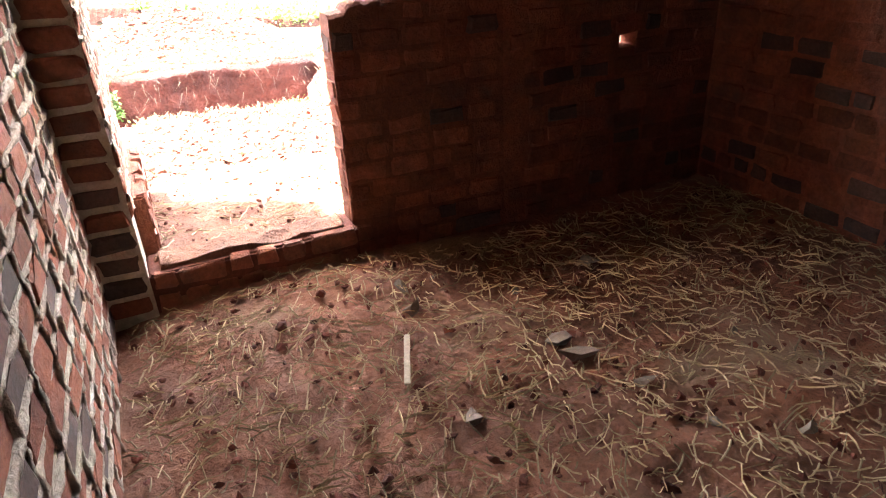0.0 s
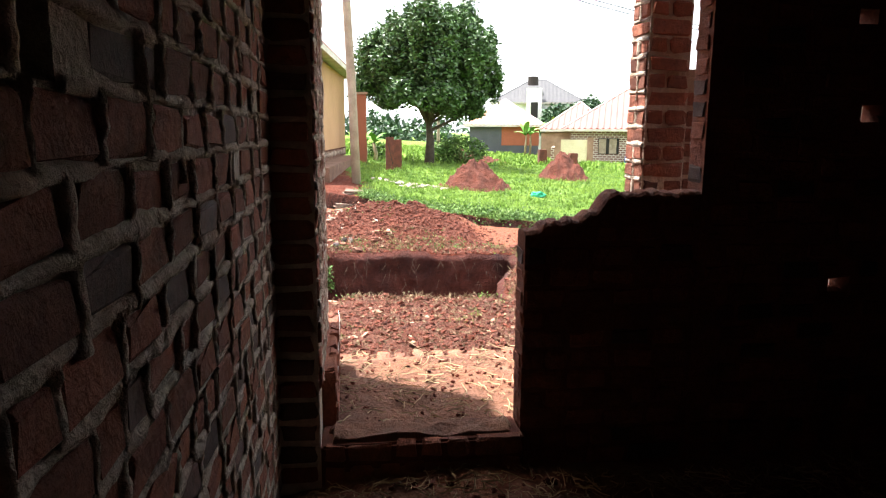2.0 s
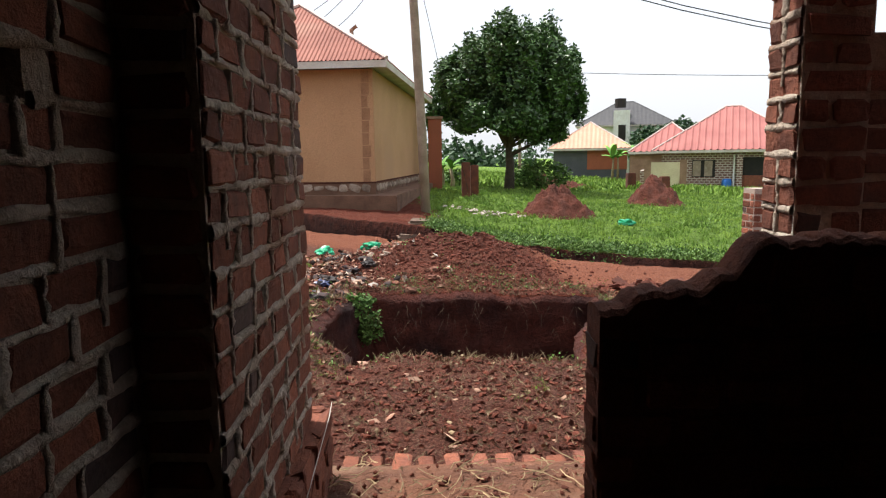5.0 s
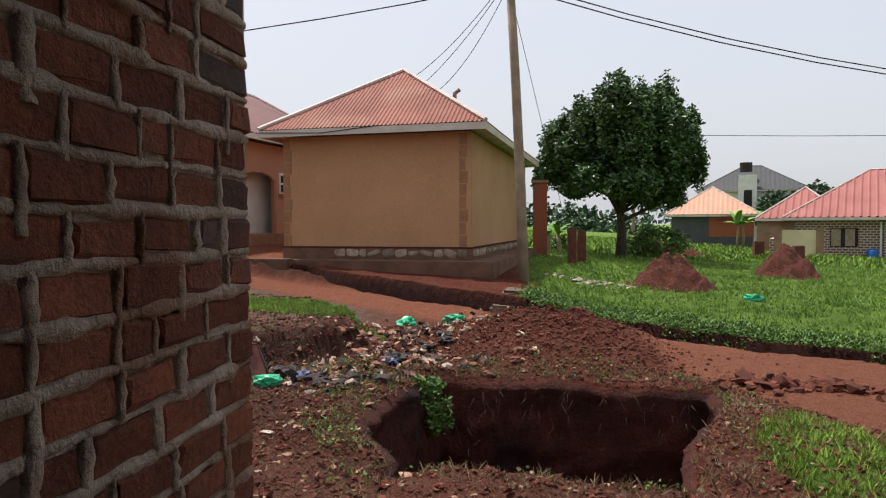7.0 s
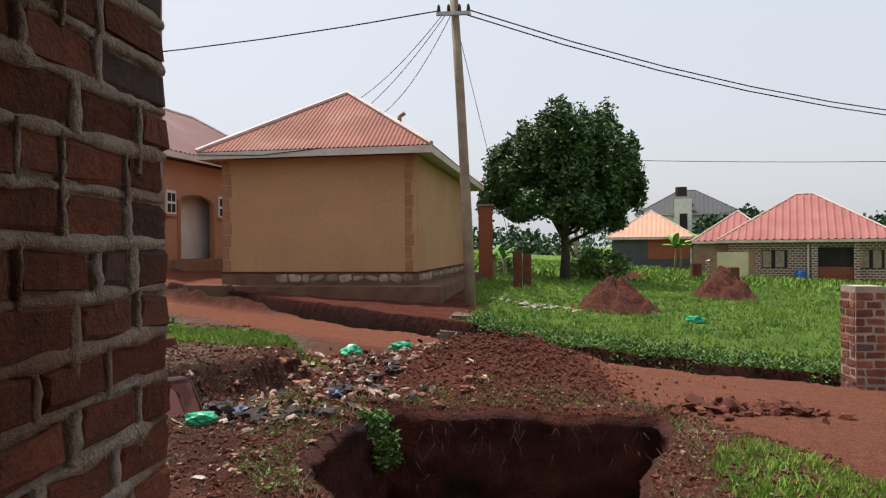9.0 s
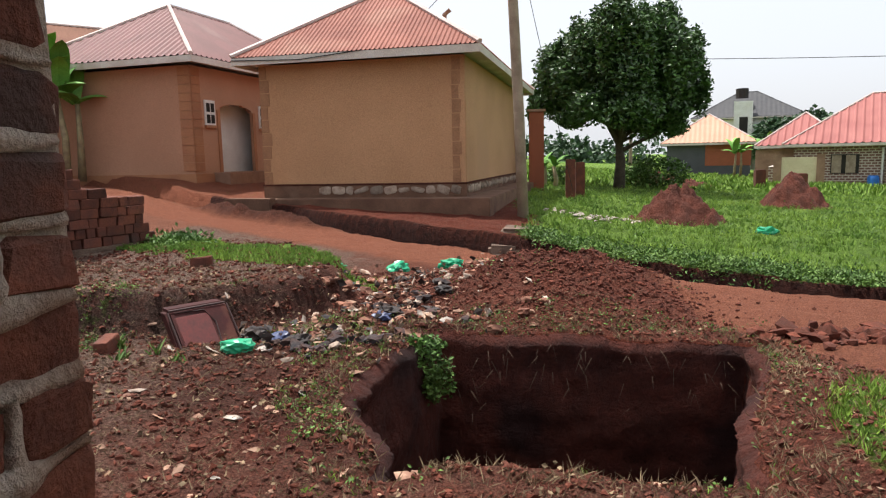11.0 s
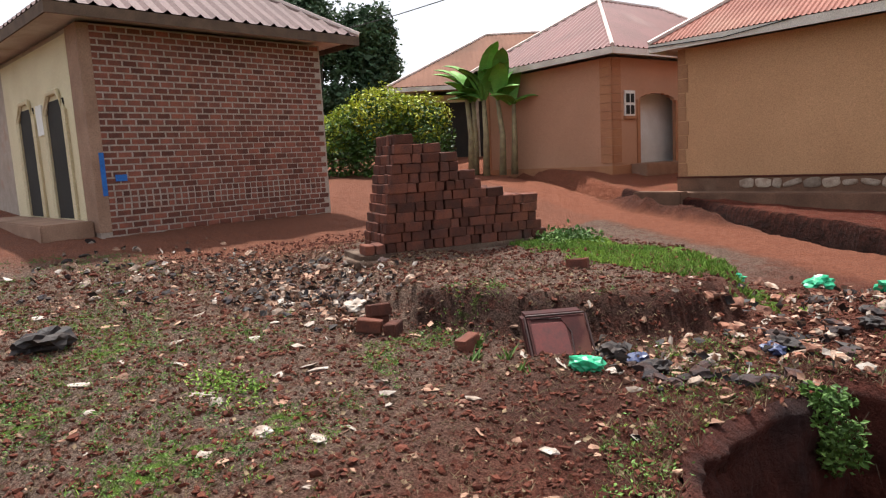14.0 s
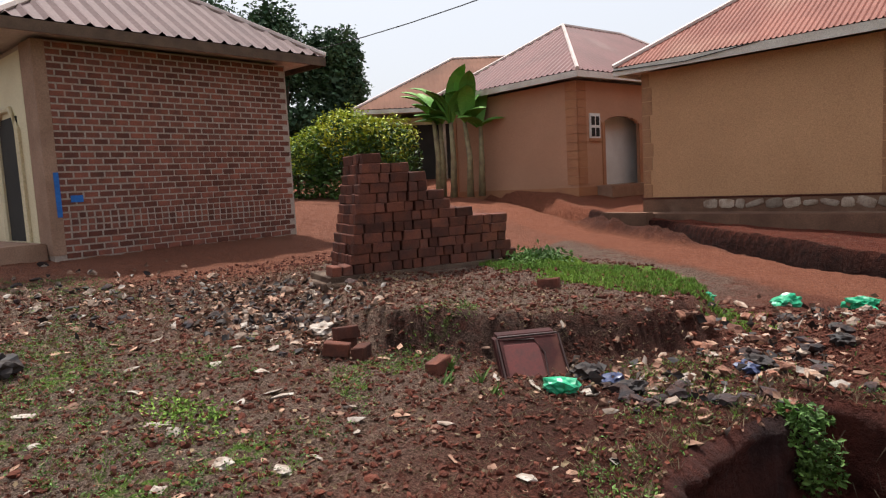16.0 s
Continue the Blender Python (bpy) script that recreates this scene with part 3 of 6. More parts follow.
# rough dug faces of the pit, with an overhanging lip
pv, pf = [], []
PIT_C, PIT_N, PIT_M = (0.6, 7.6), 420, 34
for i in range(PIT_N):
    a = 2 * math.pi * i / PIT_N
    lo, hi = 0.2, 3.5
    for _ in range(24):
        m = (lo + hi) / 2
        if pit_depth(PIT_C[0] + m * math.cos(a), PIT_C[1] + m * math.sin(a)) > 0.0:
            lo = m
        else:
            hi = m
    rx, ry = PIT_C[0] + lo * math.cos(a), PIT_C[1] + lo * math.sin(a)
    top = ground(PIT_C[0] + (lo + 0.06) * math.cos(a), PIT_C[1] + (lo + 0.06) * math.sin(a))
    for j in range(PIT_M):
        q = j / (PIT_M - 1)
        z = top - 0.012 - 2.3 * q
        p3 = Vector((rx * 3.2, ry * 3.2, z * 4.5))
        push = 0.10 + 0.05 * noise.fractal(p3, 0.8, 2.0, 5) + 0.035 * noise.noise(Vector((rx * 1.3, ry * 1.3, z * 9))) - 0.05 * smooth(0.0, 0.06, q) * (1 - smooth(0.08, 0.3, q))
        if j == 0:
            push = -0.03
        pv.append((rx - push * math.cos(a), ry - push * math.sin(a), z))
for i in range(PIT_N):
    for j in range(PIT_M - 1):
        b0, b1 = i * PIT_M + j, ((i + 1) % PIT_N) * PIT_M + j
        pf.append((b0, b1, b1 + 1, b0 + 1))
# dug earth, coloured darker than the topsoil to carry the pit's shade
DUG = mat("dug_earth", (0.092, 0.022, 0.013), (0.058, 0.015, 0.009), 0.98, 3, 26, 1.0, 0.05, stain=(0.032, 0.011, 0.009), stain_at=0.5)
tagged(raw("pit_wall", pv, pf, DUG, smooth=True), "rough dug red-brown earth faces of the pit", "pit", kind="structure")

# ---------------------------------------------------------------- the unfinished brick building
LX, DY, DT = -0.32, 2.85, 0.25      # left wall face, door wall face, its thickness
JX, JY = -0.13, 4.0                 # porch wall face and its outer end
TOP = 3.05
floor = raw("floor", [], [], FLOOR_SOIL)
fx, fy = np.arange(LX - 0.3, 3.45, 0.05), np.arange(-2.3, 4.31, 0.05)
fv = []
for yy in fy:
    for xx in fx:
        zz = 0.0 + 0.09 * math.exp(-((xx - 0.45) / 0.5) ** 2 - ((yy - 2.75) / 0.6) ** 2) + 0.02 * fbm(xx, yy, 2.2) + 0.022 * fbm(xx, yy, 8)
        if 2.86 < yy < 3.08 and -0.1 < xx < 0.82:
            zz = 0.245 + 0.02 * fbm(xx, yy, 5.0) + 0.012 * fbm(xx, yy, 14)
        elif yy > 2.95:
            zz = 0.19 + 0.02 * fbm(xx, yy, 2.0) + 0.008 * fbm(xx, yy, 9) - 0.05 * smooth(4.1, 4.3, yy)
        fv.append((xx, yy, zz))
nfx = len(fx)
floor.data.clear_geometry()
floor.data.from_pydata([tuple(map(float, v)) for v in fv], [], [(j * nfx + i, j * nfx + i + 1, (j + 1) * nfx + i + 1, (j + 1) * nfx + i) for j in range(len(fy) - 1) for i in range(nfx - 1)])
tagged(floor, "loose red soil floor strewn with straw and clods", "floor", kind="structure")


def wall(name, bm, label, material=MORTAR):
    return tagged(link_mesh(name, bm, material), label, "wall", kind="structure")


WALL_HOLES = [(0.76, 1.768, 0.05, 0.045), (1.97, 1.56, 0.045, 0.045), (2.46, 1.768, 0.04, 0.045), (2.42, 2.184, 0.045, 0.045)]


def left_solid(u, z):
    return all(abs(u - a) > c or abs(z - b_) > d for a, b_, c, d in WALL_HOLES)


ly = sorted({-2.3, DY} | {h[0] + s * h[2] for h in WALL_HOLES for s in (-1, 1)})
lz = sorted({-0.3, TOP} | {h[1] + s * h[3] for h in WALL_HOLES for s in (-1, 1)})
wall_left = wall("wall_left", wall_grid(ly, lz, left_solid, lambda u, d, z: (d, u, z), LX - 0.13, LX), "unplastered red brick wall with thick smeared mortar")
link_mesh("wall_core", bbox(LX - 0.3, LX - 0.132, -2.3, DY, -0.3, TOP), BRICK_DARK, wall_left)
wall_back = wall("wall_back", bbox(LX - 0.3, 3.4, -2.6, -2.3, -0.3, TOP), "plain unplastered brick wall closing the room", BRICK)
wall_right = wall("wall_right", bbox(3.14, 3.4, -2.3, DY + 0.098, -0.3, TOP), "dark unplastered red brick wall", BRICK)
porch_wall = wall("wall_porch", bbox(LX - 0.3, JX, DY, JY, -0.3, TOP), "red brick porch wall with thick pale mortar")
footing = wall("wall_footing", bbox(LX - 0.3, -0.065, 3.12, 4.12, -0.3, 0.5, bev=0.01), "brick footing stepping out below the porch wall", BRICK)


def broken_top(u):
    """Height of the broken-down wall between the doorway and the window."""
    ragged = 0.022 * noise.noise(Vector((u * 23, 0.3, 0)))
    return 1.205 + 0.055 * smooth(0.88, 0.98, u) + 0.045 * smooth(1.10, 1.17, u) + 0.085 * smooth(1.18, 1.26, u) + ragged


HOLES = [(2.51, 2.23, 0.05, 0.035), (2.585, 1.775, 0.06, 0.042), (2.505, 0.915, 0.06, 0.04)]


def door_wall_solid(u, z):
    for hx, hz, a, b_ in HOLES:
        if abs(u - hx) < a and abs(z - hz) < b_:
            return False
    if u < 1.715:
        return z < broken_top(u)
    return True


us = sorted({1.715, 3.4} | {h[0] + s * h[2] for h in HOLES for s in (-1, 1)})
zs = sorted({-0.3, TOP} | {h[1] + s * h[3] for h in HOLES for s in (-1, 1)})
wall_door = wall("wall_door", wall_grid(us, zs, door_wall_solid, lambda u, d, z: (u, d, z), DY + 0.10, DY + 0.24), "broken-down brick wall between doorway and window opening", BRICK)
low_top = [0.84 + 0.879 * k / 50 for k in range(51)]
low_bm = bmesh.new()
rows_ = []
for u in low_top:
    t0 = broken_top(u)
    t1 = t0 + 0.02 * noise.noise(Vector((u * 17, 4.0, 0)))
    rows_.append([low_bm.verts.new(p) for p in ((u, DY + 0.10, -0.3), (u, DY + 0.10, t0 - 0.015), (u, DY + 0.115, t0), (u, DY + 0.17, (t0 + t1) / 2 + 0.008), (u, DY + 0.225, t1), (u, DY + 0.24, t1 - 0.015), (u, DY + 0.24, -0.3))])
for r0, r1 in zip(rows_, rows_[1:]):
    for a, b_ in zip(range(6), range(1, 7)):
        low_bm.faces.new([r0[a], r0[b_], r1[b_], r1[a]])
low_bm.faces.new(rows_[0])
bmesh.ops.recalc_face_normals(low_bm, faces=low_bm.faces)
wall_low = wall("wall_door_low", low_bm, "broken-off brick wall beside the doorway with a ragged top", BRICK)
# unseen, added above the openings to cut the light entering the room
wall("wall_lintel", bbox(JX, 1.715, DY + 0.10, DY + 0.24, 2.36, TOP), "unseen brick wall added over doorway and window to dim the room", BRICK)
sill = tagged(link_mesh("door_sill", bbox(-0.13, 0.84, DY + 0.012, DY + DT, -0.2, 0.225, bev=0.012), CLOD), "worn brick threshold with mortar crumbs", "threshold", kind="structure")
# overhang beyond the door wall is unseen, added to keep sun and skylight out
ceiling = tagged(link_mesh("ceiling", bbox(LX - 0.3, 3.4, -2.6, 3.72, TOP, TOP + 0.12), TIMBER), "dark ceiling over the room, with an unseen overhang added to block light", "ceiling", kind="structure")
pier = wall("pier", bbox(1.78, 2.04, 3.76, 4.0, -0.1, 2.62), "rough red brick porch pier", MORTAR)
porch_front = wall("wall_porch_front", bbox(2.04, 3.4, 3.78, 3.98, -0.1, 2.05), "half-built red brick porch wall")
edge_beam = tagged(link_mesh("roof_beam", bbox(-1.25, 0.72, -0.05, 0.05, -0.055, 0.055, bev=0.006), TIMBER), "dark sawn timber beam on the porch piers", "beam", kind="structure")
edge_beam.matrix_basis = pose(1.25, 3.88, 2.78, 0, 13, 0)


# ---------------------------------------------------------------- houses
class Place:
    """A house's own axes: u along its front, v to its back, from one corner."""

    def __init__(self, x, y, z, u, v=None):
        self.o = Vector((x, y, z))
        self.u = Vector((u[0], u[1], 0)).normalized()
        self.v = Vector((v[0], v[1], 0)).normalized() if v else Vector((-self.u.y, self.u.x, 0))

    def __call__(self, p):
        return self.o + self.u * p[0] + self.v * p[1] + Vector((0, 0, p[2]))


def hip_roof(house, f, w, d, z, over, rise, material, pitch=0.09, amp=0.012, box_rib=False, cap=RIDGE, fascia=FASCIA):
    """Four corrugated slopes on eaves at height z, with ridge caps and fascia boards."""
    a, b_, c, e = -over, w + over, -over, d + over
    run = min(b_ - a, e - c) / 2
    if e - c >= b_ - a:
        r0, r1 = ((a + b_) / 2, c + run), ((a + b_) / 2, e - run)
    else:
        r0, r1 = (a + run, (c + e) / 2), (b_ - run, (c + e) / 2)
    corners = [(a, c), (b_, c), (b_, e), (a, e)]

    def slope(p, q, t0, t1):
        """One slope from eave p-q up to ridge points t0 (above p's side) and t1."""
        p, q, t0, t1 = [Vector((*k, 0)) for k in (p, q, t0, t1)]
        length = (q - p).length
        x = (q - p) / length
        y = Vector((-x.y, x.x, 0))
        if (t0 - p).dot(y) < 0:
            y = -y
        up = (t0 - p).dot(y)
        s0, s1 = (t0 - p).dot(x), (t1 - p).dot(x)
        step = pitch / 4
        n_ = math.ceil(length / step)
        verts, faces = [], []
        for i in range(n_ + 1):
            s = min(length, step * i)
            ph = (i % 4) / 4
            wv = (amp * (1.0 if ph < 0.22 else 0.0)) if box_rib else amp * 0.5 * (1 + math.cos(2 * math.pi * ph))
            top = min(1.0, s / max(s0, 1e-4), (length - s) / max(length - s1, 1e-4))
            for k in (0.0, top):
                pt = p + x * s + y * (up * k)
                verts.append(f((pt.x, pt.y, z + rise * k + wv)))
        for i in range(n_):
            faces.append((2 * i, 2 * i + 2, 2 * i + 3, 2 * i + 1))
        raw("roof_sheet", verts, faces, material, house, smooth=not box_rib)

    if e - c >= b_ - a:
        slope(corners[0], corners[1], r0, r0)
        slope(corners[1], corners[2], r0, r1)
        slope(corners[2], corners[3], r1, r1)
        slope(corners[3], corners[0], r1, r0)
        hips = [(corners[0], r0), (corners[1], r0), (corners[2], r1), (corners[3], r1), (r0, r1)]
    else:
        slope(corners[0], corners[1], r0, r1)
        slope(corners[1], corners[2], r1, r1)
        slope(corners[2], corners[3], r1, r0)
        slope(corners[3], corners[0], r0, r0)
        hips = [(corners[0], r0), (corners[1], r1), (corners[2], r1), (corners[3], r0), (r0, r1)]
    for p, q in hips:
        zp = z if p in corners else z + rise
        if (Vector(p) - Vector(q)).length > 0.2:
            part("ridge_cap", tube([f((*p, zp + 0.03)), f((*q, z + rise + 0.03))], 0.055, 6), cap, house, "pale metal ridge capping")
    # fascia boards and soffit
    t = 0.025
    for x0, x1, y0, y1 in ((a, b_, c, c + t), (a, b_, e - t, e), (a, a + t, c + t, e - t), (b_ - t, b_, c + t, e - t)):
        part("fascia_board", bbox(x0, x1, y0, y1, z - 0.17, z - 0.012, f=f), fascia, house, "weathered fascia board")
    part("soffit", bbox(a + t, b_ - t, c + t, e - t, z - 0.075, z - 0.055, f=f), FASCIA, house)


# ochre house beside the pole
yh = thing("house", "ochre plastered bungalow with rusty red corrugated hip roof", "house", (-0.98, 17.05, 0.45))
F = Place(-0.98, 17.05, 0, (-0.995, 0.1), (0.1, 0.995))
W, D, Z0, Z1 = 4.66, 9.2, 1.08, 3.72
part("wall", bbox(0, W, 0, D, Z0 + 0.024, Z1, f=F), PLASTER, yh, "smooth ochre plaster with stains")
part("plinth", bbox(-0.02, W + 0.02, -0.02, D, 0.80, Z0, f=F), APRON, yh, "cement plinth band set with pale stones")
part("apron", bbox(-0.62, W + 0.1, -0.66, D - 1.0, 0.05, 0.80, f=F, bev=0.02), APRON, yh, "worn earth-stained cement apron step")
part("step", bbox(W - 0.6, W + 0.5, -0.95, -0.66, 0.0, 0.84, f=F, bev=0.02), APRON, yh)
for k in range(9):
    part("quoin", bbox(0.10 + 0.03 * math.sin(k * 2.3), 0.27, -0.012, 0, Z0 + 0.02 + k * 0.29, Z0 + 0.29 + k * 0.29, f=F), OCHRE_BAND, yh, "rough brown corner band")
    part("quoin", bbox(-0.012, 0, 0.05, 0.16 + 0.03 * math.sin(k * 2.3), Z0 + 0.02 + k * 0.29, Z0 + 0.29 + k * 0.29, f=F), PLASTER, yh)
    part("quoin", bbox(W - 0.2 + 0.04 * math.sin(k * 1.7), W, -0.012, 0, Z0 + 0.02 + k * 0.29, Z0 + 0.29 + k * 0.29, f=F), OCHRE_BAND, yh, "rough brown corner band")


def stone_mesh(seed):
    r = random.Random(seed)
    bm = bmesh.new()
    bmesh.ops.create_icosphere(bm, subdivisions=2, radius=1.0)
    a, b_ = r.uniform(0, 6), r.uniform(2.2, 3.2)
    for v in bm.verts:
        t = math.atan2(v.co.z, v.co.x)
        v.co.x, v.co.z = [c * (1.06 + 0.16 * math.sin(b_ * t + a)) * (1 + 0.06 * r.uniform(-1, 1)) for c in (v.co.x, v.co.z)]
        v.co.x = max(-1.0, min(1.0, v.co.x * 1.15))
        v.co.z = max(-1.0, min(1.0, v.co.z * 1.15))
    me = bpy.data.meshes.new("stone")
    bm.to_mesh(me)
    bm.free()
    me.materials.append(STONE)
    return me


STONES = [stone_mesh(s) for s in range(6)]


def stones_along(house, f, axis_u, length, z0, z1, seed):
    r = random.Random(seed)
    a = 0.1
    while a < length - 0.05:
        w = r.uniform(0.16, 0.40)
        ob = bpy.data.objects.new("stone", r.choice(STONES))
        scene.collection.objects.link(ob)
        p = f((a + w / 2, -0.025, (z0 + z1) / 2)) if axis_u else f((-0.025, a + w / 2, (z0 + z1) / 2))
        ob.parent = house
        ob.matrix_parent_inverse = house.matrix_basis.inverted()
        d = f.u if axis_u else f.v
        ob.matrix_basis = Matrix.Translation(p) @ Matrix.Rotation(math.atan2(d.y, d.x), 4, "Z") @ pose(0, 0, 0, 0, r.uniform(-18, 18), 0) @ Matrix.Diagonal((w * 0.49, 0.022, (z1 - z0) * r.uniform(0.26, 0.50), 1))
        a += w + r.uniform(0.012, 0.03)


stones_along(yh, F, True, 3.2, 0.86, 1.05, 3)
stones_along(yh, F, False, 8.8, 0.86, 1.05, 4)
part("drip_course", bbox(-0.035, W + 0.035, -0.035, D, Z0 - 0.012, Z0 + 0.022, f=F, bev=0.008), HEAP_SOIL, yh, "dark stained course above the stones")
hip_roof(yh, F, W, D, 3.86, 0.42, 1.85, ROOF_RED, pitch=0.10, amp=0.026, box_rib=True)
part("roof_vent", tube([F((1.2, 3.4, 5.0)), F((1.2, 3.4, 5.25)), F((1.05, 3.4, 5.36))], 0.06, 8), CEMENT, yh)
part("roof_edge_wire", tube([F((W + 0.4, -0.44, 3.80)), F((W - 1.2, -0.45, 3.74)), F((W - 2.6, -0.43, 3.86)), F((W - 2.4, 0.6, 4.3))], 0.012, 4), WIRE, yh)

# salmon house with the arched porch
h2 = thing("house", "salmon plastered bungalow with arched porch and maroon roof", "house", (-8.3, 19.4, 1.2))
F = Place(-8.3, 19.4, 0, (-0.985, 0.17), (0.17, 0.985))
W, D = 5.1, 8.0


def porch_open(u, z):
    if not (1.08 < u < 2.75 and z > 1.36):
        return False
    return z < 2.95 + 0.28 * math.sqrt(max(0, 1 - ((u - 1.915) / 0.835) ** 2))


us = [0] + [1.08 + i * 1.67 / 16 for i in range(17)] + [D]
zs = [0.9, 1.36] + [2.95 + i * 0.035 for i in range(9)] + [4.12]
part("side_wall", wall_grid(us, zs, lambda u, z: not porch_open(u, z), lambda u, d, z: F((d, u, z)), 0.0, 0.12), PLASTER_PINK, h2, "salmon plaster wall with an arched opening")
part("front_wall", bbox(0.122, W, 0, 0.22, 0.9, 4.12, f=F), PLASTER_PINK, h2, "salmon plaster wall")
part("back_wall", bbox(0.122, W, D - 0.22, D, 0.9, 4.12, f=F), PLASTER_PINK, h2)
part("far_wall", bbox(W - 0.22, W - 0.002, 0.222, D - 0.222, 0.9, 4.12, f=F), PLASTER_PINK, h2)
part("porch_back_wall", bbox(0.5, 0.6, 0.9, 3.4, 1.0, 4.0, f=F), WHITE, h2, "pale porch wall inside the arch")
part("porch_floor", bbox(-0.55, 1.0, 0.7, 3.2, 0.9, 1.36, f=F, bev=0.02), CEMENT, h2, "cement porch step")
for k in range(12):
    part("quoin", bbox(-0.03, 0.0, 0.02, 0.36, 1.42 + k * 0.222, 1.63 + k * 0.222, f=F), PILASTER, h2, "brown corner pilaster block")
    part("quoin", bbox(-0.03, 0.34, -0.03, 0.0, 1.42 + k * 0.222, 1.63 + k * 0.222, f=F), PILASTER, h2, "brown corner pilaster block")
part("corner_band", bbox(W - 0.22, W + 0.02, -0.02, 0.0, 1.3, 4.1, f=F), PILASTER, h2)
for v0 in (1.02, 2.69):
    part("arch_trim", bbox(-0.03, 0.0, v0, v0 + 0.12, 1.36, 3.05, f=F), PILASTER, h2, "brown arch surround")
part("base_band", bbox(-0.06, W, -0.06, 0.0, 0.9, 1.34, f=F), PILASTER, h2, "brown base course")
part("base_band", bbox(-0.06, 0.0, 0.0, 0.98, 0.9, 1.34, f=F), PILASTER, h2)
for v0 in (0.50, 3.02):
    block = part("vent_block", bbox(-0.04, 0.0, v0, v0 + 0.42, 2.62, 3.28, f=F), WHITE, h2, "white pierced ventilation block")
    for i in range(2):
        for j in range(2):
            part("vent_hole", bbox(-0.055, -0.041, v0 + 0.045 + 0.185 * i, v0 + 0.185 + 0.185 * i, 2.67 + 0.3 * j, 2.90 + 0.3 * j, f=F, bev=0.004), DARK, block)
    part("vent_sill", bbox(-0.07, 0.0, v0 - 0.02, v0 + 0.44, 2.55, 2.62, f=F), PILASTER, h2)
hip_roof(h2, F, W, D, 4.28, 0.5, 2.0, ROOF_MAROON, pitch=0.2, amp=0.04, box_rib=True)

# brick house with the ribbed roof
bh = thing("house", "unplastered red brick house with ribbed grey hip roof", "house", (-9.9, 9.0, 0.6))
F = Place(-9.9, 11.55, 0, (0, -1), (-1, 0))
W, D = 4.22, 7.0
BLUE_U = 4.06
core = part("brick_wall", bbox(0, W, 0, D, 0.3, 3.98, f=F), MORTAR_PALE, bh, "red brick wall with pale mortar joints")
part("foundation", bbox(-0.06, W + 0.06, -0.06, D, 0.3, 0.62, f=F), HEAP_SOIL, bh, "earth-stained brick foundation")
part("corner_render", bbox(W - 0.16, W + 0.015, -0.016, 0.5, 0.9, 3.98, f=F), CEMENT, bh, "cement-rendered corner")
part("porch_wall", bbox(W, W + 0.02, 0.5, 4.5, 0.9, 3.9, f=F), CREAM, bh, "cream painted porch wall")
for v0 in (0.9, 2.6):
    part("porch_doorway", bbox(W + 0.02, W + 0.03, v0, v0 + 0.9, 1.1, 3.0, f=F), DARK, bh, "dark arched doorway")
    part("arch_trim", tube([F((W + 0.05, v0 - 0.06, 1.1)), F((W + 0.05, v0 - 0.06, 2.8)), F((W + 0.05, v0 + 0.2, 3.12)), F((W + 0.05, v0 + 0.7, 3.12)), F((W + 0.05, v0 + 0.96, 2.8)), F((W + 0.05, v0 + 0.96, 1.1))], 0.05, 6), CREAM, bh)
part("porch_step", bbox(W + 0.02, W + 0.75, 0.2, 4.4, 0.3, 1.08, f=F, bev=0.02), CEMENT, bh, "cement porch step")
part("vent_block", bbox(W + 0.02, W + 0.05, 2.05, 2.4, 2.5, 3.0, f=F), WHITE, bh, "white pierced ventilation block")
part("paint_mark", bbox(BLUE_U, BLUE_U + 0.07, -0.024, -0.018, 1.45, 2.1, f=F), BLUE_PAINT, bh, "blue paint mark")
part("paint_mark", bbox(BLUE_U - 0.30, BLUE_U - 0.13, -0.028, -0.02, 1.66, 1.76, f=F), BLUE_PAINT, bh, "blue paint mark")
hip_roof(bh, F, W, D, 4.12, 0.55, 1.75, ROOF_GREY, pitch=0.26, amp=0.05, box_rib=True, fascia=TIMBER)

# house with the tan roof far behind the banana
h3 = thing("house", "far bungalow with tan corrugated roof and dark verandah", "house", (-17.5, 23, 1.3))
F = Place(-18.6, 21.4, 0, (0.70, 0.71), (-0.71, 0.70))
part("wall", bbox(0, 10.5, 0.8, 7.5, 1.0, 4.3, f=F), CREAM, h3)
# thin dark sheet on the wall paints the verandah's shade
part("verandah_shade", bbox(0.3, 8.7, 0.78, 0.8, 1.3, 4.0, f=F), DARK, h3, "flat dark panel painted as the verandah's shade")
for u0 in (0.1, 2.9, 5.7, 8.7):
    part("post", bbox(u0, u0 + 0.12, 0, 0.12, 1.0, 4.4, f=F), WOOD, h3)
hip_roof(h3, F, 10.5, 7.5, 4.55, 0.5, 2.5, ROOF_TAN, pitch=0.2, amp=0.025)

# red-roofed house across the field
rh = thing("house", "grey brick bungalow with faded red hip roof", "house", (15.5, 45.0, -0.6))
F = Place(15.5, 45.0, 0, (0.916, -0.40), (0.40, 0.916))
W, D = 8.6, 7.6
part("wall", bbox(0, W, 0, D, -1.0, 1.85, f=F), FAR_BRICK, rh, "brick wall with pale joints")
part("footing", bbox(-0.1, W + 0.1, -0.1, D, -1.2, -0.42, f=F), BRICK, rh)
for u0, w_ in ((1.9, 1.4), (7.0, 1.2)):
    win = part("window", bbox(u0, u0 + w_, -0.03, -0.005, 0.25, 1.35, f=F), DARK, rh, "dark window opening")
    for s in (0.0, 0.5):
        part("shutter", bbox(u0 + w_ * s + 0.05, u0 + w_ * (s + 0.38), -0.06, -0.031, 0.3, 1.3, f=F), WOOD, win)
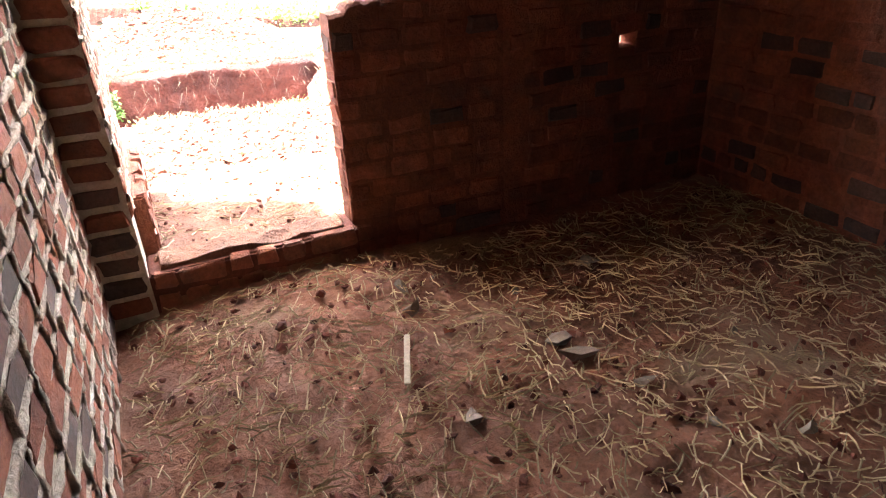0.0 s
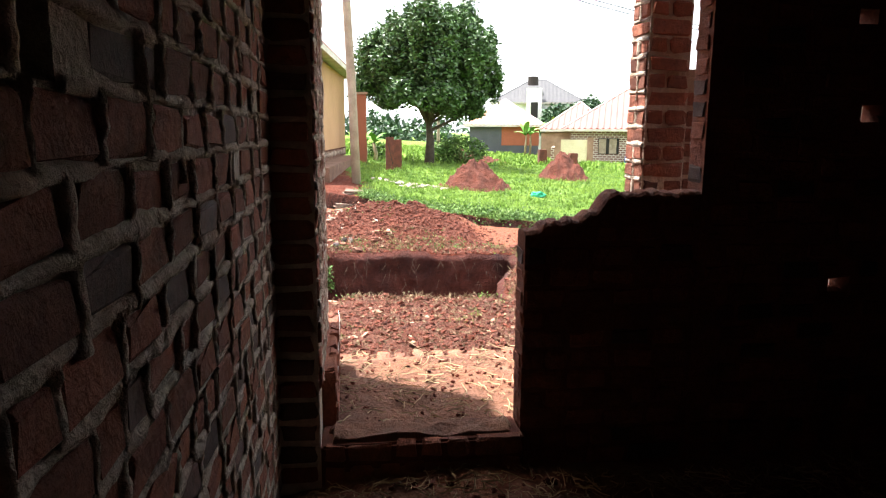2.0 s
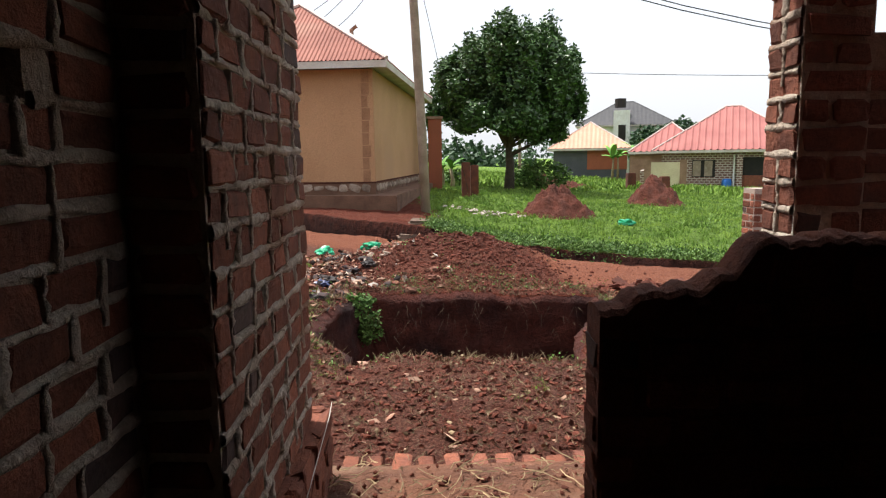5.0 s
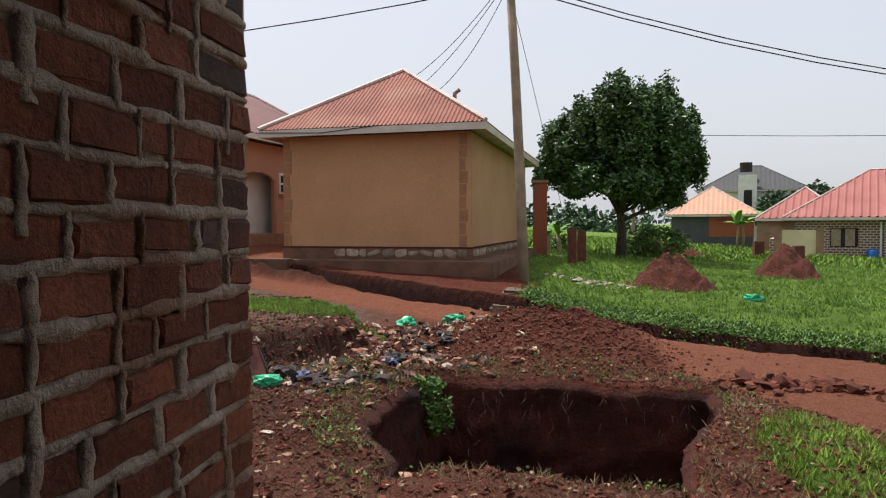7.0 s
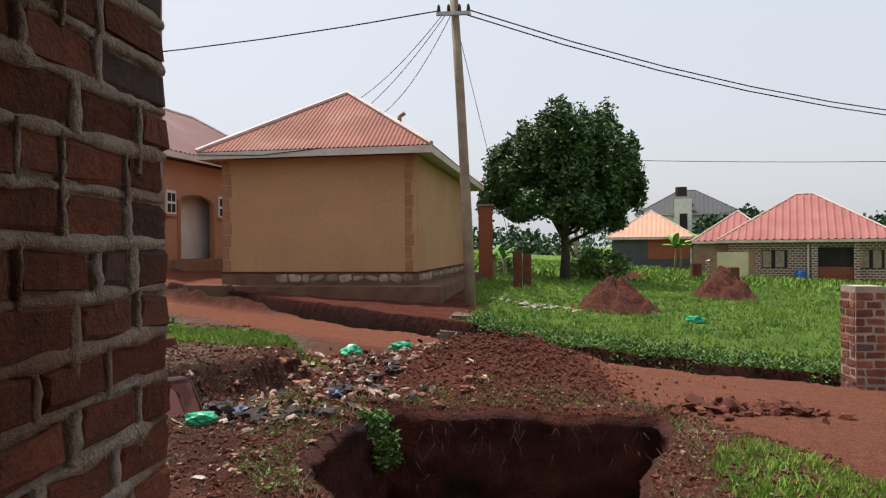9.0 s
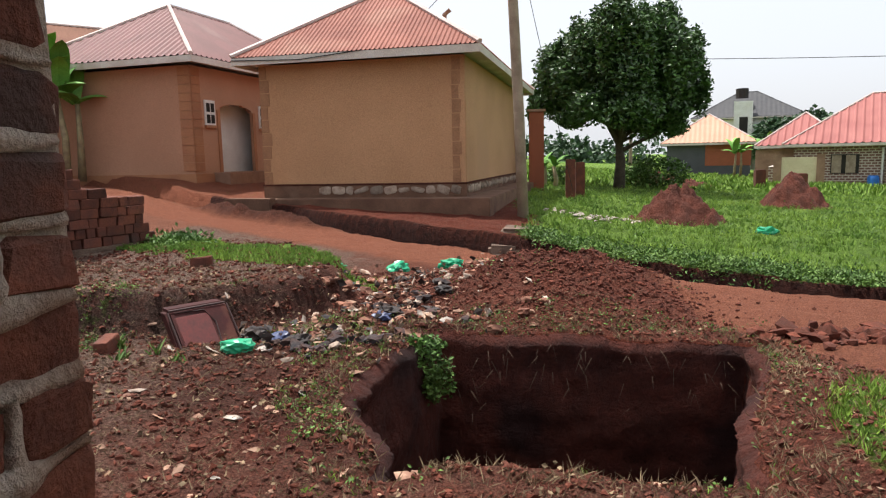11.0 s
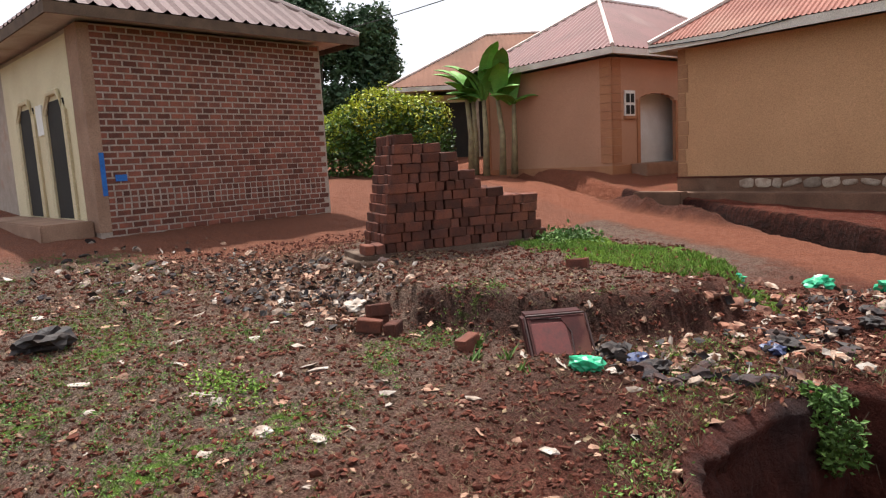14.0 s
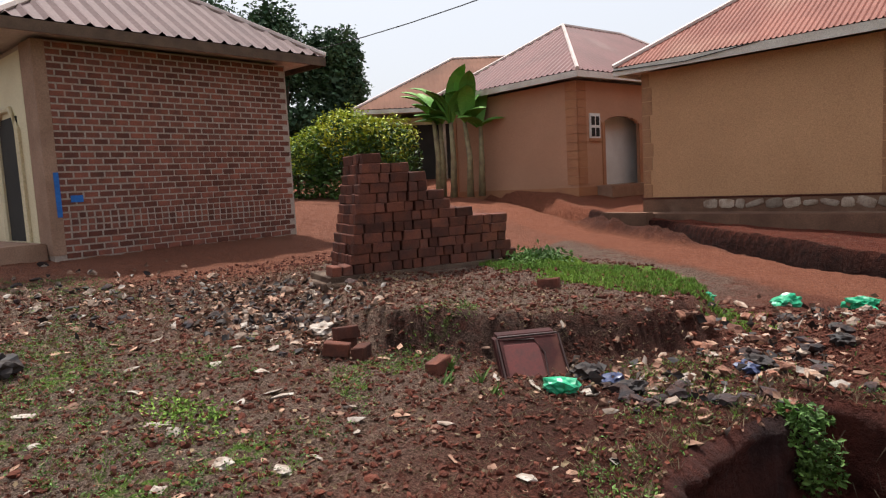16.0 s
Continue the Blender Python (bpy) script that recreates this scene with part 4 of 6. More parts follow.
# thin dark sheet on the wall paints the shade inside the porch
part("porch_shade", bbox(4.9, 6.7, -0.03, -0.005, -0.4, 1.5, f=F), DARK, rh, "flat dark panel painted as the arched porch's shade")
part("porch_rail", bbox(4.9, 6.7, -0.12, -0.031, -0.4, 0.35, f=F), BRICK, rh)
for u0 in (4.55, 6.7):
    part("porch_pillar", bbox(u0, u0 + 0.35, -0.3, -0.031, -0.8, 1.8, f=F), FAR_BRICK, rh)
part("drain_pipe", tube([F((4.4, -0.12, 1.7)), F((4.4, -0.12, -0.5))], 0.06, 6), WHITE, rh)
hip_roof(rh, F, W, D, 1.98, 0.6, 2.95, ROOF_FADED, pitch=0.4, amp=0.07, box_rib=True)
part("lean_to_wall", bbox(-2.2, -0.01, 1.2, 6.0, -1.0, 1.7, f=F), CEMENT, rh)
wing = thing("house_wing", "low wing with faded red corrugated roof", "house", (14.6, 46.5, -0.6))
G = Place(14.3, 46.9, 0, (0.916, -0.40), (0.40, 0.916))
part("wall", bbox(0, 3.4, 0, 5, -1.0, 1.8, f=G), CEMENT, wing)
hip_roof(wing, G, 4.4, 5, 1.95, 0.4, 2.0, ROOF_FADED, pitch=0.4, amp=0.07, box_rib=True)
drum = thing("water_drum", "blue plastic water drum beside the porch", "drum", tuple(F((4.0, -0.5, -0.6))))
part("body", tube([F((4.0, -0.5, -1.0)), F((4.0, -0.5, -0.3)), F((4.0, -0.5, 0.05)), F((4.0, -0.5, 0.1))], 0.32, 14, 0.27), BLUE_PAINT, drum, smooth=True)
part("lid", tube([F((4.0, -0.5, 0.1)), F((4.0, -0.5, 0.16))], 0.24, 14), BLUE_PAINT, drum)
fence = thing("compound_wall", "weathered grey compound wall with brick stretch", "wall", (13, 44, -0.6))
G = Place(13.6, 42.6, 0, (0.93, -0.36), (0.36, 0.93))
part("rendered_wall", bbox(0, 2.5, 0, 0.25, -1.2, 1.25, f=G), CREAM, fence, "mouldy cream rendered wall")
part("brick_wall", bbox(-0.25, -0.01, 0.1, 10, -1.0, 0.75, f=G), FAR_BRICK, fence, "unplastered brick wall")
for u0 in (0.0, 2.1):
    part("pillar", bbox(u0, u0 + 0.4, -0.08, 0.0, -1.2, 1.4, f=G), CEMENT, fence)

# peach-roofed and white houses beyond
ph = thing("house", "far house with peach roof and slate grey wall", "house", (13, 56, -0.2))
F = Place(10.6, 57.5, 0, (0.97, -0.24), (0.24, 0.97))
part("wall", bbox(0, 6.0, 0, 7, -0.8, 2.2, f=F), GREY_WALL, ph)
part("orange_wall", bbox(2.8, 6.03, -0.03, 0, 0.6, 2.2, f=F), ORANGE_WALL, ph, "orange painted wall band")
hip_roof(ph, F, 6, 7, 2.35, 0.5, 2.3, ROOF_PEACH, pitch=0.35, amp=0.04)
wh = thing("house", "distant two-storey white house with charcoal roof", "house", (24, 86, 0))
F = Place(19.5, 87, 0, (0.96, -0.27), (0.27, 0.96))
part("wall", bbox(0, 11, 0, 9, -0.5, 5.4, f=F), WHITE, wh)
part("stair_tower", bbox(4.0, 6.0, -0.8, 0, -0.5, 7.4, f=F), WHITE, wh)
for u0 in (1.2, 7.4):
    for z0_ in (1.0, 3.6):
        part("window", bbox(u0, u0 + 1.4, -0.05, -0.01, z0_, z0_ + 1.2, f=F), DARK, wh)
part("window", bbox(4.6, 5.5, -0.85, -0.81, 3.6, 5.6, f=F), DARK, wh)
hip_roof(wh, F, 11, 9, 5.6, 0.7, 3.2, ROOF_DARK, pitch=0.5, amp=0.03, cap=ROOF_DARK)
tank = tagged(part("water_tank", tube([F((4.8, 1.5, 7.9)), F((4.8, 1.5, 9.0))], 0.7, 12), TRASH_BLACK, wh), "black roof water tank")


# ---------------------------------------------------------------- leaves and plants
def leaves(name, pts, size, material, parent=None, aspect=0.45, droop=0.5, seed=1, normals=None):
    """Many small folded leaves, one island each, at the points given."""
    r = np.random.RandomState(seed)
    n_ = len(pts)
    pts = np.asarray(pts, float)
    d = r.normal(size=(n_, 3))
    d[:, 2] = d[:, 2] * 0.6 - droop * 0.4
    d /= np.linalg.norm(d, axis=1, keepdims=True)
    s = np.cross(d, r.normal(size=(n_, 3)))
    s /= np.linalg.norm(s, axis=1, keepdims=True)
    up = np.cross(s, d)
    ln = size * r.uniform(0.6, 1.3, (n_, 1))
    w = ln * aspect
    a = pts - d * ln / 2
    b_ = pts + d * ln / 2
    m1 = pts + s * w / 2 + up * ln * 0.08
    m2 = pts - s * w / 2 + up * ln * 0.08
    verts = np.stack([a, m1, b_, m2], 1).reshape(-1, 3)
    idx = np.arange(n_)[:, None] * 4
    faces = np.concatenate([np.concatenate([idx, idx + 1, idx + 2], 1), np.concatenate([idx, idx + 2, idx + 3], 1)])
    return raw(name, verts.tolist(), faces.tolist(), material, parent)


def blob_points(blobs, n_, seed=1, shell=0.55):
    """Points in the outer part of a set of ellipsoids (x, y, z, rx, ry, rz)."""
    r = np.random.RandomState(seed)
    vol = np.array([b_[3] * b_[4] * b_[5] for b_ in blobs]) ** 0.7
    which = r.choice(len(blobs), n_, p=vol / vol.sum())
    d = r.normal(size=(n_, 3))
    d /= np.linalg.norm(d, axis=1, keepdims=True)
    rad = shell + (1 - shell) * r.uniform(0, 1, (n_, 1)) ** 0.5
    rad *= 1 + 0.10 * r.normal(size=(n_, 1))
    bl = np.array(blobs)
    return bl[which, :3] + d * rad * bl[which, 3:]


def broad_tree(name, x, y, z, label, height, width, trunk_r, trunk_h, n_leaves, leaf, material, seed, group="", lobes=26, low=0.18, lob=(0.09, 0.17), tips=()):
    t = thing(name, label, "tree", (x, y, z), group)
    r = random.Random(seed)
    part("trunk", tube([(x, y, z - 0.2), (x + 0.05, y, z + trunk_h * 0.6), (x - 0.03, y, z + trunk_h), (x + 0.1, y, z + height * 0.75)], trunk_r, 9, trunk_r * 0.3), BARK, t, smooth=True)
    blobs = []
    for k in range(lobes):
        a, h = r.uniform(0, 2 * math.pi), r.uniform(low, 1.0)
        prof = math.sin(math.pi * min(1, (h - low * 0.5) / 1.02) ** 0.85) ** 0.6
        rr = width / 2 * prof * r.uniform(0.3, 0.86)
        s = width * r.uniform(*lob)
        blobs.append((x + rr * math.cos(a), y + rr * math.sin(a), z + height * h * 0.95 - 0.2, s, s, s * (r.uniform(1.0, 1.6) if h > 0.6 else r.uniform(0.6, 0.9))))
        if k % 3 == 0:
            part("limb", tube([(x, y, z + trunk_h * r.uniform(0.8, 1.3)), (x + rr * 0.5 * math.cos(a), y + rr * 0.5 * math.sin(a), z + height * h * 0.7), blobs[-1][:3]], trunk_r * 0.4, 5, trunk_r * 0.1), BARK, t)
    for dx, dy, dz, s in tips:
        blobs.append((x + dx, y + dy, z + dz, s * 0.5, s * 0.5, s * 1.5))
    pts = blob_points(blobs, n_leaves, seed)
    leaves("crown", pts, leaf, material, t, 0.5, 0.6, seed)
    inner = [(b_[0], b_[1], b_[2], b_[3] * 0.7, b_[4] * 0.7, b_[5] * 0.7) for b_ in blobs]
    leaves("inner_foliage", blob_points(inner, n_leaves // 4, seed + 5, 0.2), leaf * 1.8, material, t, 0.7, 0.4, seed + 3)
    return t


tree = broad_tree("broadleaf_tree", 3.65, 29.6, 0.35, "dense dark green broadleaf tree with a short dark trunk", 6.2, 6.6, 0.24, 1.7, 60000, 0.20, LEAF_TREE, 15, lobes=70, low=0.42, lob=(0.07, 0.135), tips=((-0.1, 0, 6.3, 0.75), (1.75, 0, 6.1, 0.8), (0.8, 0, 5.8, 0.8), (-1.6, 0, 5.5, 0.75), (2.7, 0, 5.0, 0.7), (-2.7, 0, 4.4, 0.7), (3.0, 0, 3.6, 0.7), (-3.2, 0, 3.0, 0.7), (0.1, 0.5, 5.9, 0.8), (-0.9, 0.4, 5.9, 0.7), (1.3, -0.5, 5.5, 0.9), (2.2, 0.3, 5.6, 0.6), (-2.2, -0.4, 5.0, 0.6), (0.5, -2.4, 4.6, 0.8), (-0.8, -2.2, 4.9, 0.7), (1.6, -2.2, 4.2, 0.8)))
for k, (x, y, z, h, w) in enumerate(((-26.2, 26.5, 1.2, 9.0, 3.2), (-27.5, 23.8, 1.2, 9.2, 5.0), (-29.5, 20.4, 1.2, 9.8, 6.0), (-28.0, 30.3, 1.2, 4.2, 3.0))):
    broad_tree("tall_tree", x, y, z, "tall dark blue-green tree behind the houses", h, w, 0.2, 1.5, 11000, 0.26, LEAF_DARK, 30 + k, "trees behind the houses", lobes=46, low=0.1, lob=(0.17, 0.28))

far_trees = thing("far_woods", "distant belt of dark green trees", "trees", (30, 110, 0), kind="stuff")
fr = random.Random(5)
blobs = []
for k in range(120):
    x = fr.uniform(-70, 95)
    y = 118 - 0.12 * abs(x - 20) + fr.uniform(-8, 8)
    s = fr.uniform(2.0, 4.2)
    blobs.append((x, y, fr.uniform(-0.5, 2.2), s * 1.3, s, s))
clump = []
for x, y, z, s in ((27, 82, 2.6, 2.6), (29.5, 80, 1.8, 3.0), (33, 78, 1.8, 3.0), (37, 76, 1.6, 3.0), (25, 66, 0.8, 1.8), (30.5, 82, 4.4, 1.7), (31.5, 81, 3.4, 2.0), (42, 74, 1.8, 3.0), (28.5, 70, 0.6, 2.2), (34.5, 75, 0.8, 2.6)):
    clump.append((x, y, z, s * 1.2, s, s))
leaves("near_foliage", blob_points(clump, 16000, 12, 0.5), 0.6, LEAF_DARK, far_trees, 0.7, 0.3, 14)
leaves("foliage", blob_points(blobs, 24000, 3, 0.6), 0.95, LEAF_DARK, far_trees, 0.7, 0.3, 4)


def banana(x, y, z, height, n_, seed, label, spread=1.0, stems=3):
    t = thing("banana_plant", label, "plant", (x, y, z), "banana plants")
    r = random.Random(seed)
    for s in range(stems):
        sx, sy = x + r.uniform(-0.5, 0.5) * spread, y + r.uniform(-0.4, 0.4)
        top = z + height * r.uniform(0.5, 0.68)
        part("stem", tube([(sx, sy, z - 0.1), (sx + 0.05, sy, (z + top) / 2), (sx + r.uniform(-0.1, 0.1), sy, top)], 0.11, 8, 0.06), STEM, t, smooth=True)
        for k in range(n_):
            a = r.uniform(0, 2 * math.pi)
            ln, rise = height * r.uniform(0.3, 0.52), r.uniform(0.45, 1.6)
            verts, faces = [], []
            for i in range(9):
                q = i / 8
                px = sx + math.cos(a) * ln * q * (0.3 + 0.35 * q)
                py = sy + math.sin(a) * ln * q * (0.3 + 0.35 * q)
                pz = top + ln * (rise * q - 0.72 * q * q * (0.3 + rise * 0.5))
                w = 0.22 * math.sin(math.pi * min(1, q * 0.93 + 0.07)) ** 0.7 * height / 3.3
                nxv, nyv = -math.sin(a) * w, math.cos(a) * w
                verts += [(px + nxv, py + nyv, pz - w * 0.35), (px, py, pz), (px - nxv, py - nyv, pz - w * 0.35)]
            for i in range(8):
                for j in range(2):
                    faces.append((3 * i + j, 3 * i + j + 1, 3 * i + j + 4, 3 * i + j + 3))
            raw("leaf", verts, faces, LEAF_BANANA, t)
    return t


banana(-12.4, 19.2, 1.3, 3.8, 6, 3, "tall green banana plants beside the salmon house", 2.0, 5)
banana(15.5, 52.0, -0.2, 3.2, 6, 5, "far banana plants beside the compound wall", 3.0, 4)
banana(0.9, 27.8, 0.3, 1.8, 5, 8, "young banana plant beside the brown wall", 0.6, 2)

hedge = thing("hedge", "big rounded hedge with yellow-green tips", "hedge", (-15.5, 18.5, 1.2))
blobs = [(-17.6, 17.2, 2.1, 1.2, 1.0, 1.1), (-15.9, 18.0, 2.4, 1.3, 1.1, 1.5), (-14.7, 18.8, 2.3, 1.0, 1.0, 1.3), (-16.8, 17.6, 2.9, 0.8, 0.8, 0.7), (-15.2, 18.3, 3.0, 0.8, 0.8, 0.75), (-18.8, 16.4, 2.0, 1.1, 1.0, 1.1), (-20.2, 15.4, 2.0, 1.2, 1.0, 1.1), (-21.5, 14.5, 2.0, 1.2, 1.0, 1.1)]
leaves("foliage", blob_points(blobs, 15000, 8, 0.55), 0.17, LEAF_HEDGE, hedge, 0.5, 0.1, 9)
tips = [(b_[0], b_[1], b_[2] + b_[5] * 0.62, b_[3] * 0.9, b_[4] * 0.85, b_[5] * 0.55) for b_ in blobs]
leaves("tip_foliage", blob_points(tips, 9000, 10, 0.85), 0.13, LEAF_HEDGE_TIP, hedge, 0.45, -0.6, 11)
for k in range(6):
    b_ = blobs[k]
    part("stem", tube([(b_[0], b_[1], 0.9), (b_[0] + 0.1, b_[1], 2.2)], 0.05, 5), BARK, hedge)

shrub = thing("shrub", "low bright green shrub under the tree", "shrub", (5.2, 31, 0.4))
leaves("foliage", blob_points([(5.4, 31, 0.8, 1.2, 0.9, 0.7), (4.6, 31.4, 0.7, 0.8, 0.7, 0.6), (1.3, 30.5, 0.6, 0.9, 0.7, 0.6)], 2600, 21, 0.5), 0.2, WEED, shrub, 0.5, 0.0, 5)


def blades(name, spots, height, material, label, category, per=5, width=0.012, lean=0.5, seed=1, z_of=ground):
    """Tufts of grass blades, three corners each, as one mesh."""
    r = np.random.RandomState(seed)
    verts, faces = [], []
    for x, y in spots:
        z = z_of(x, y) - 0.005
        for k in range(per):
            h = height * r.uniform(0.5, 1.3)
            a, b_ = r.uniform(0, 6.283), r.uniform(0, 6.283)
            px, py = x + r.normal() * height * 0.25, y + r.normal() * height * 0.25
            tx, ty = px + math.cos(a) * h * lean * r.uniform(0.2, 1), py + math.sin(a) * h * lean * r.uniform(0.2, 1)
            w = width * r.uniform(0.6, 1.4)
            i = len(verts)
            verts += [(px - w * math.cos(b_), py - w * math.sin(b_), z), (px + w * math.cos(b_), py + w * math.sin(b_), z), ((px + tx) / 2 + w * 0.7 * math.cos(b_), (py + ty) / 2 + w * 0.7 * math.sin(b_), z + h * 0.62), (tx, ty, z + h)]
            faces += [(i, i + 1, i + 2), (i, i + 2, i + 3)]
    ob = raw(name, verts, faces, material)
    return tagged(ob, label, category, kind="stuff")


def weeds(name, spots, height, material, label, category="weeds", per=6, seed=1, size=0.05, z_of=ground):
    """Leafy weeds: a few small leaves round each spot."""
    r = np.random.RandomState(seed)
    pts = []
    for x, y in spots:
        z = z_of(x, y)
        for k in range(per):
            pts.append((x + r.normal() * height * 0.5, y + r.normal() * height * 0.5, z + abs(r.normal()) * height * 0.5 + 0.01))
    ob = leaves(name, pts, size, material, None, 0.5, 0.0, seed)
    return tagged(ob, label, category, kind="stuff")


gr = random.Random(42)


def scatter(n_, x0, x1, y0, y1, keep, tries=12):
    out = []
    for _ in range(n_ * tries):
        if len(out) >= n_:
            break
        x, y = gr.uniform(x0, x1), gr.uniform(y0, y1)
        if keep(x, y):
            out.append((x, y))
    return out


def on_field(x, y):
    e = (y - road_far(x)) * 0.894
    return e > 0.5 and x > 0.2 - 0.01 * e and gr.random() < 1.2 - e / 60 and cover(x, y)[0] > 0.3


blades("field_grass", scatter(9000, 0.3, 16, 10, 32, on_field), 0.10, GRASS, "bright green grass covering the field", "grass", 9, 0.008, 0.8, 3)
blades("far_grass", scatter(5000, -1, 34, 30, 62, lambda x, y: True), 0.22, GRASS, "grass over the far part of the field", "grass", 4, 0.05, 0.8, 4)
weeds("bank_weeds", scatter(2200, 0.3, 9.0, 8.0, 16.0, lambda x, y: 0.52 < (y - road_far(x)) * 0.894 < 1.3), 0.13, WEED, "leafy weeds hanging over the roadside bank", per=11, seed=6, size=0.05)
weeds("field_weeds", scatter(900, 0.4, 16, 11, 30, on_field), 0.16, WEED, "leafy weeds in the field grass", per=9, seed=7, size=0.05)
blades("knoll_grass", scatter(1900, -5.4, -0.8, 9.4, 12.0, lambda x, y: math.hypot((x + 2.9) / 2.0, (y - 10.6) / 0.9) < 0.72 + 0.5 * fbm(x, y, 2)), 0.05, GRASS, "short bright grass on the knoll", "grass", 7, 0.005, 1.0, 8)
blades("rim_grass", scatter(500, 2.0, 3.5, 5.2, 8.2, lambda x, y: cover(x, y)[0] > 0.35 and pit_depth(x, y) < -0.05), 0.07, GRASS, "grass tufts on the earth ridge", "grass", 7, 0.004, 0.9, 9)


def yard(x, y):
    return y < road_near(x) - 0.1 and pit_depth(x, y) < -0.03 and x - 0.5 * (y - 8.5) > -7.6


weeds("yard_weeds", scatter(3000, -9, 2.4, 4.6, 9.5, lambda x, y: yard(x, y) and (x > -3.4 or y < 7.3) and fbm(x + 3, y, 0.8) + 0.4 * fbm(x, y, 3) > (-0.05 if x < -2.2 else 0.25)), 0.035, WEED, "low green weeds in the red soil", per=6, seed=10, size=0.02)
blades("yard_grass", scatter(1500, -7.5, 2.4, 4.6, 9.0, lambda x, y: yard(x, y) and (x > -3.4 or y < 7.3) and fbm(x + 3, y, 0.8) + 0.4 * fbm(x, y, 3) > 0.1), 0.03, GRASS, "short sparse grass in the red soil", "grass", 6, 0.0025, 1.2, 15)
blades("yard_dry_grass", scatter(13000, -8, 3.0, 4.5, 9.6, yard), 0.032, DRY, "dry cut grass lying on the soil", "litter", 3, 0.0022, 2.4, 11)
blades("rim_dry_grass", scatter(420, -1.4, 2.6, 6.0, 10.2, lambda x, y: -0.35 < pit_depth(x, y) < -0.01), 0.06, DRY, "dry grass round the pit's rim", "grass", 5, 0.003, 1.4, 12)
weeds("rim_weeds", scatter(150, -1.6, 2.6, 6.0, 11.2, lambda x, y: -0.55 < pit_depth(x, y) < -0.02 or (math.hypot((x - 0.75) / 1.7, (y - 10.2) / 1.2) < 1 and gr.random() < 0.35)), 0.07, WEED, "small weeds on the pit's rim and the heap", per=6, seed=13, size=0.028)
weeds("grass_patch", [(-3.34 + gr.gauss(0, 0.16), 5.92 + gr.gauss(0, 0.12)) for _ in range(60)], 0.06, GRASS, "tuft of fresh green grass", per=10, seed=14, size=0.03)

weeds("stack_weeds", [(-4.0 + gr.gauss(0, 0.22), 10.95 + gr.gauss(0, 0.2)) for _ in range(90)], 0.11, WEED, "green weeds growing behind the brick stack", per=12, seed=16, size=0.06)
blades("rosette_weeds", [(-2.72, 7.72), (-2.66, 7.70), (-2.35, 7.66), (-2.5, 7.45), (-2.1, 7.5)], 0.09, WEED, "rosettes of narrow leaves beside the suitcase", "weeds", 14, 0.010, 1.1, 17)

# plants hanging on the pit's far wall
hang = thing("hanging_plant", "green creeper hanging down the pit wall", "plant", (-0.55, 8.75, 0.0))
leaves("foliage", blob_points([(-0.42, 8.46, -0.14, 0.15, 0.10, 0.26), (-0.38, 8.50, -0.32, 0.10, 0.07, 0.16), (-0.45, 8.52, 0.05, 0.2, 0.14, 0.09), (-0.28, 8.58, -0.25, 0.1, 0.06, 0.2)], 1100, 31, 0.2), 0.055, WEED, hang, 0.5, 0.6, 6)
rv, rf = [], []
rr = random.Random(17)
for k in range(70):
    x = rr.uniform(-0.7, 2.3)
    y = 8.80 + 0.05 * fbm(x + 9, 1.0, 1.2)
    z = ground(x, 9.02) - 0.03 - abs(rr.gauss(0, 0.28)) * 0.8
    ln = rr.uniform(0.05, 0.2)
    dx = rr.uniform(-0.10, 0.10)
    i = len(rv)
    w = rr.uniform(0.002, 0.005)
    rv += [(x - w, y - 0.02, z), (x + w, y - 0.02, z), (x + dx, y - 0.06, z - ln)]
    rf.append((i, i + 1, i + 2))
tagged(raw("hanging_roots", rv, rf, mat("root", (0.13, 0.085, 0.055), (0.08, 0.05, 0.035), 0.9)), "dry roots hanging from the pit wall", "roots", kind="stuff")


# ---------------------------------------------------------------- earth mounds, stack, rubbish
def mound(x, y, z, rx, ry, h, seed, label):
    r = np.random.RandomState(seed)
    verts, faces = [], []
    n_, m_ = 64, 30
    for j in range(m_ + 1):
        q = j / m_
        for i in range(n_):
            a = 2 * math.pi * i / n_
            wob = 1 + 0.18 * noise.noise(Vector((math.cos(a) * 1.5, math.sin(a) * 1.5, seed)))
            px, py = math.cos(a) * q * rx * wob, math.sin(a) * q * ry * wob
            pz = h * (1 - q) ** 0.85 * (1 + 0.25 * noise.noise(Vector((px * 1.6, py * 1.6, seed + 3)))) + 0.17 * noise.fractal(Vector((px * 4, py * 4, seed)), 0.8, 2, 5) * min(1, 3 * (1 - q) + 0.2)
            verts.append((x + px, y + py, z + pz - 0.12 * q))
    for j in range(m_):
        for i in range(n_):
            faces.append((j * n_ + i, j * n_ + (i + 1) % n_, (j + 1) * n_ + (i + 1) % n_, (j + 1) * n_ + i))
    ob = raw("earth_mound", verts, faces, HEAP_SOIL, smooth=True)
    return tagged(ob, label, "mound", "earth mounds in the field")


mound(3.6, 18.6, ground(3.6, 18.6) - 0.08, 1.2, 0.95, 0.9, 2, "heap of dug red earth standing in the grass")
mound(8.05, 24.2, ground(8.05, 24.2) - 0.08, 1.2, 1.05, 1.1, 5, "pointed heap of dug red earth in the grass")
mound(6.0, 34.0, ground(6.0, 34.0) - 0.05, 2.2, 0.9, 0.6, 9, "low far heap of red earth behind the tree")

# stack of loose bricks on its clay pedestal
stack = thing("brick_stack", "stepped stack of loose dark red bricks on a clay footing", "brick stack", (-4.6, 9.4, 0.5))
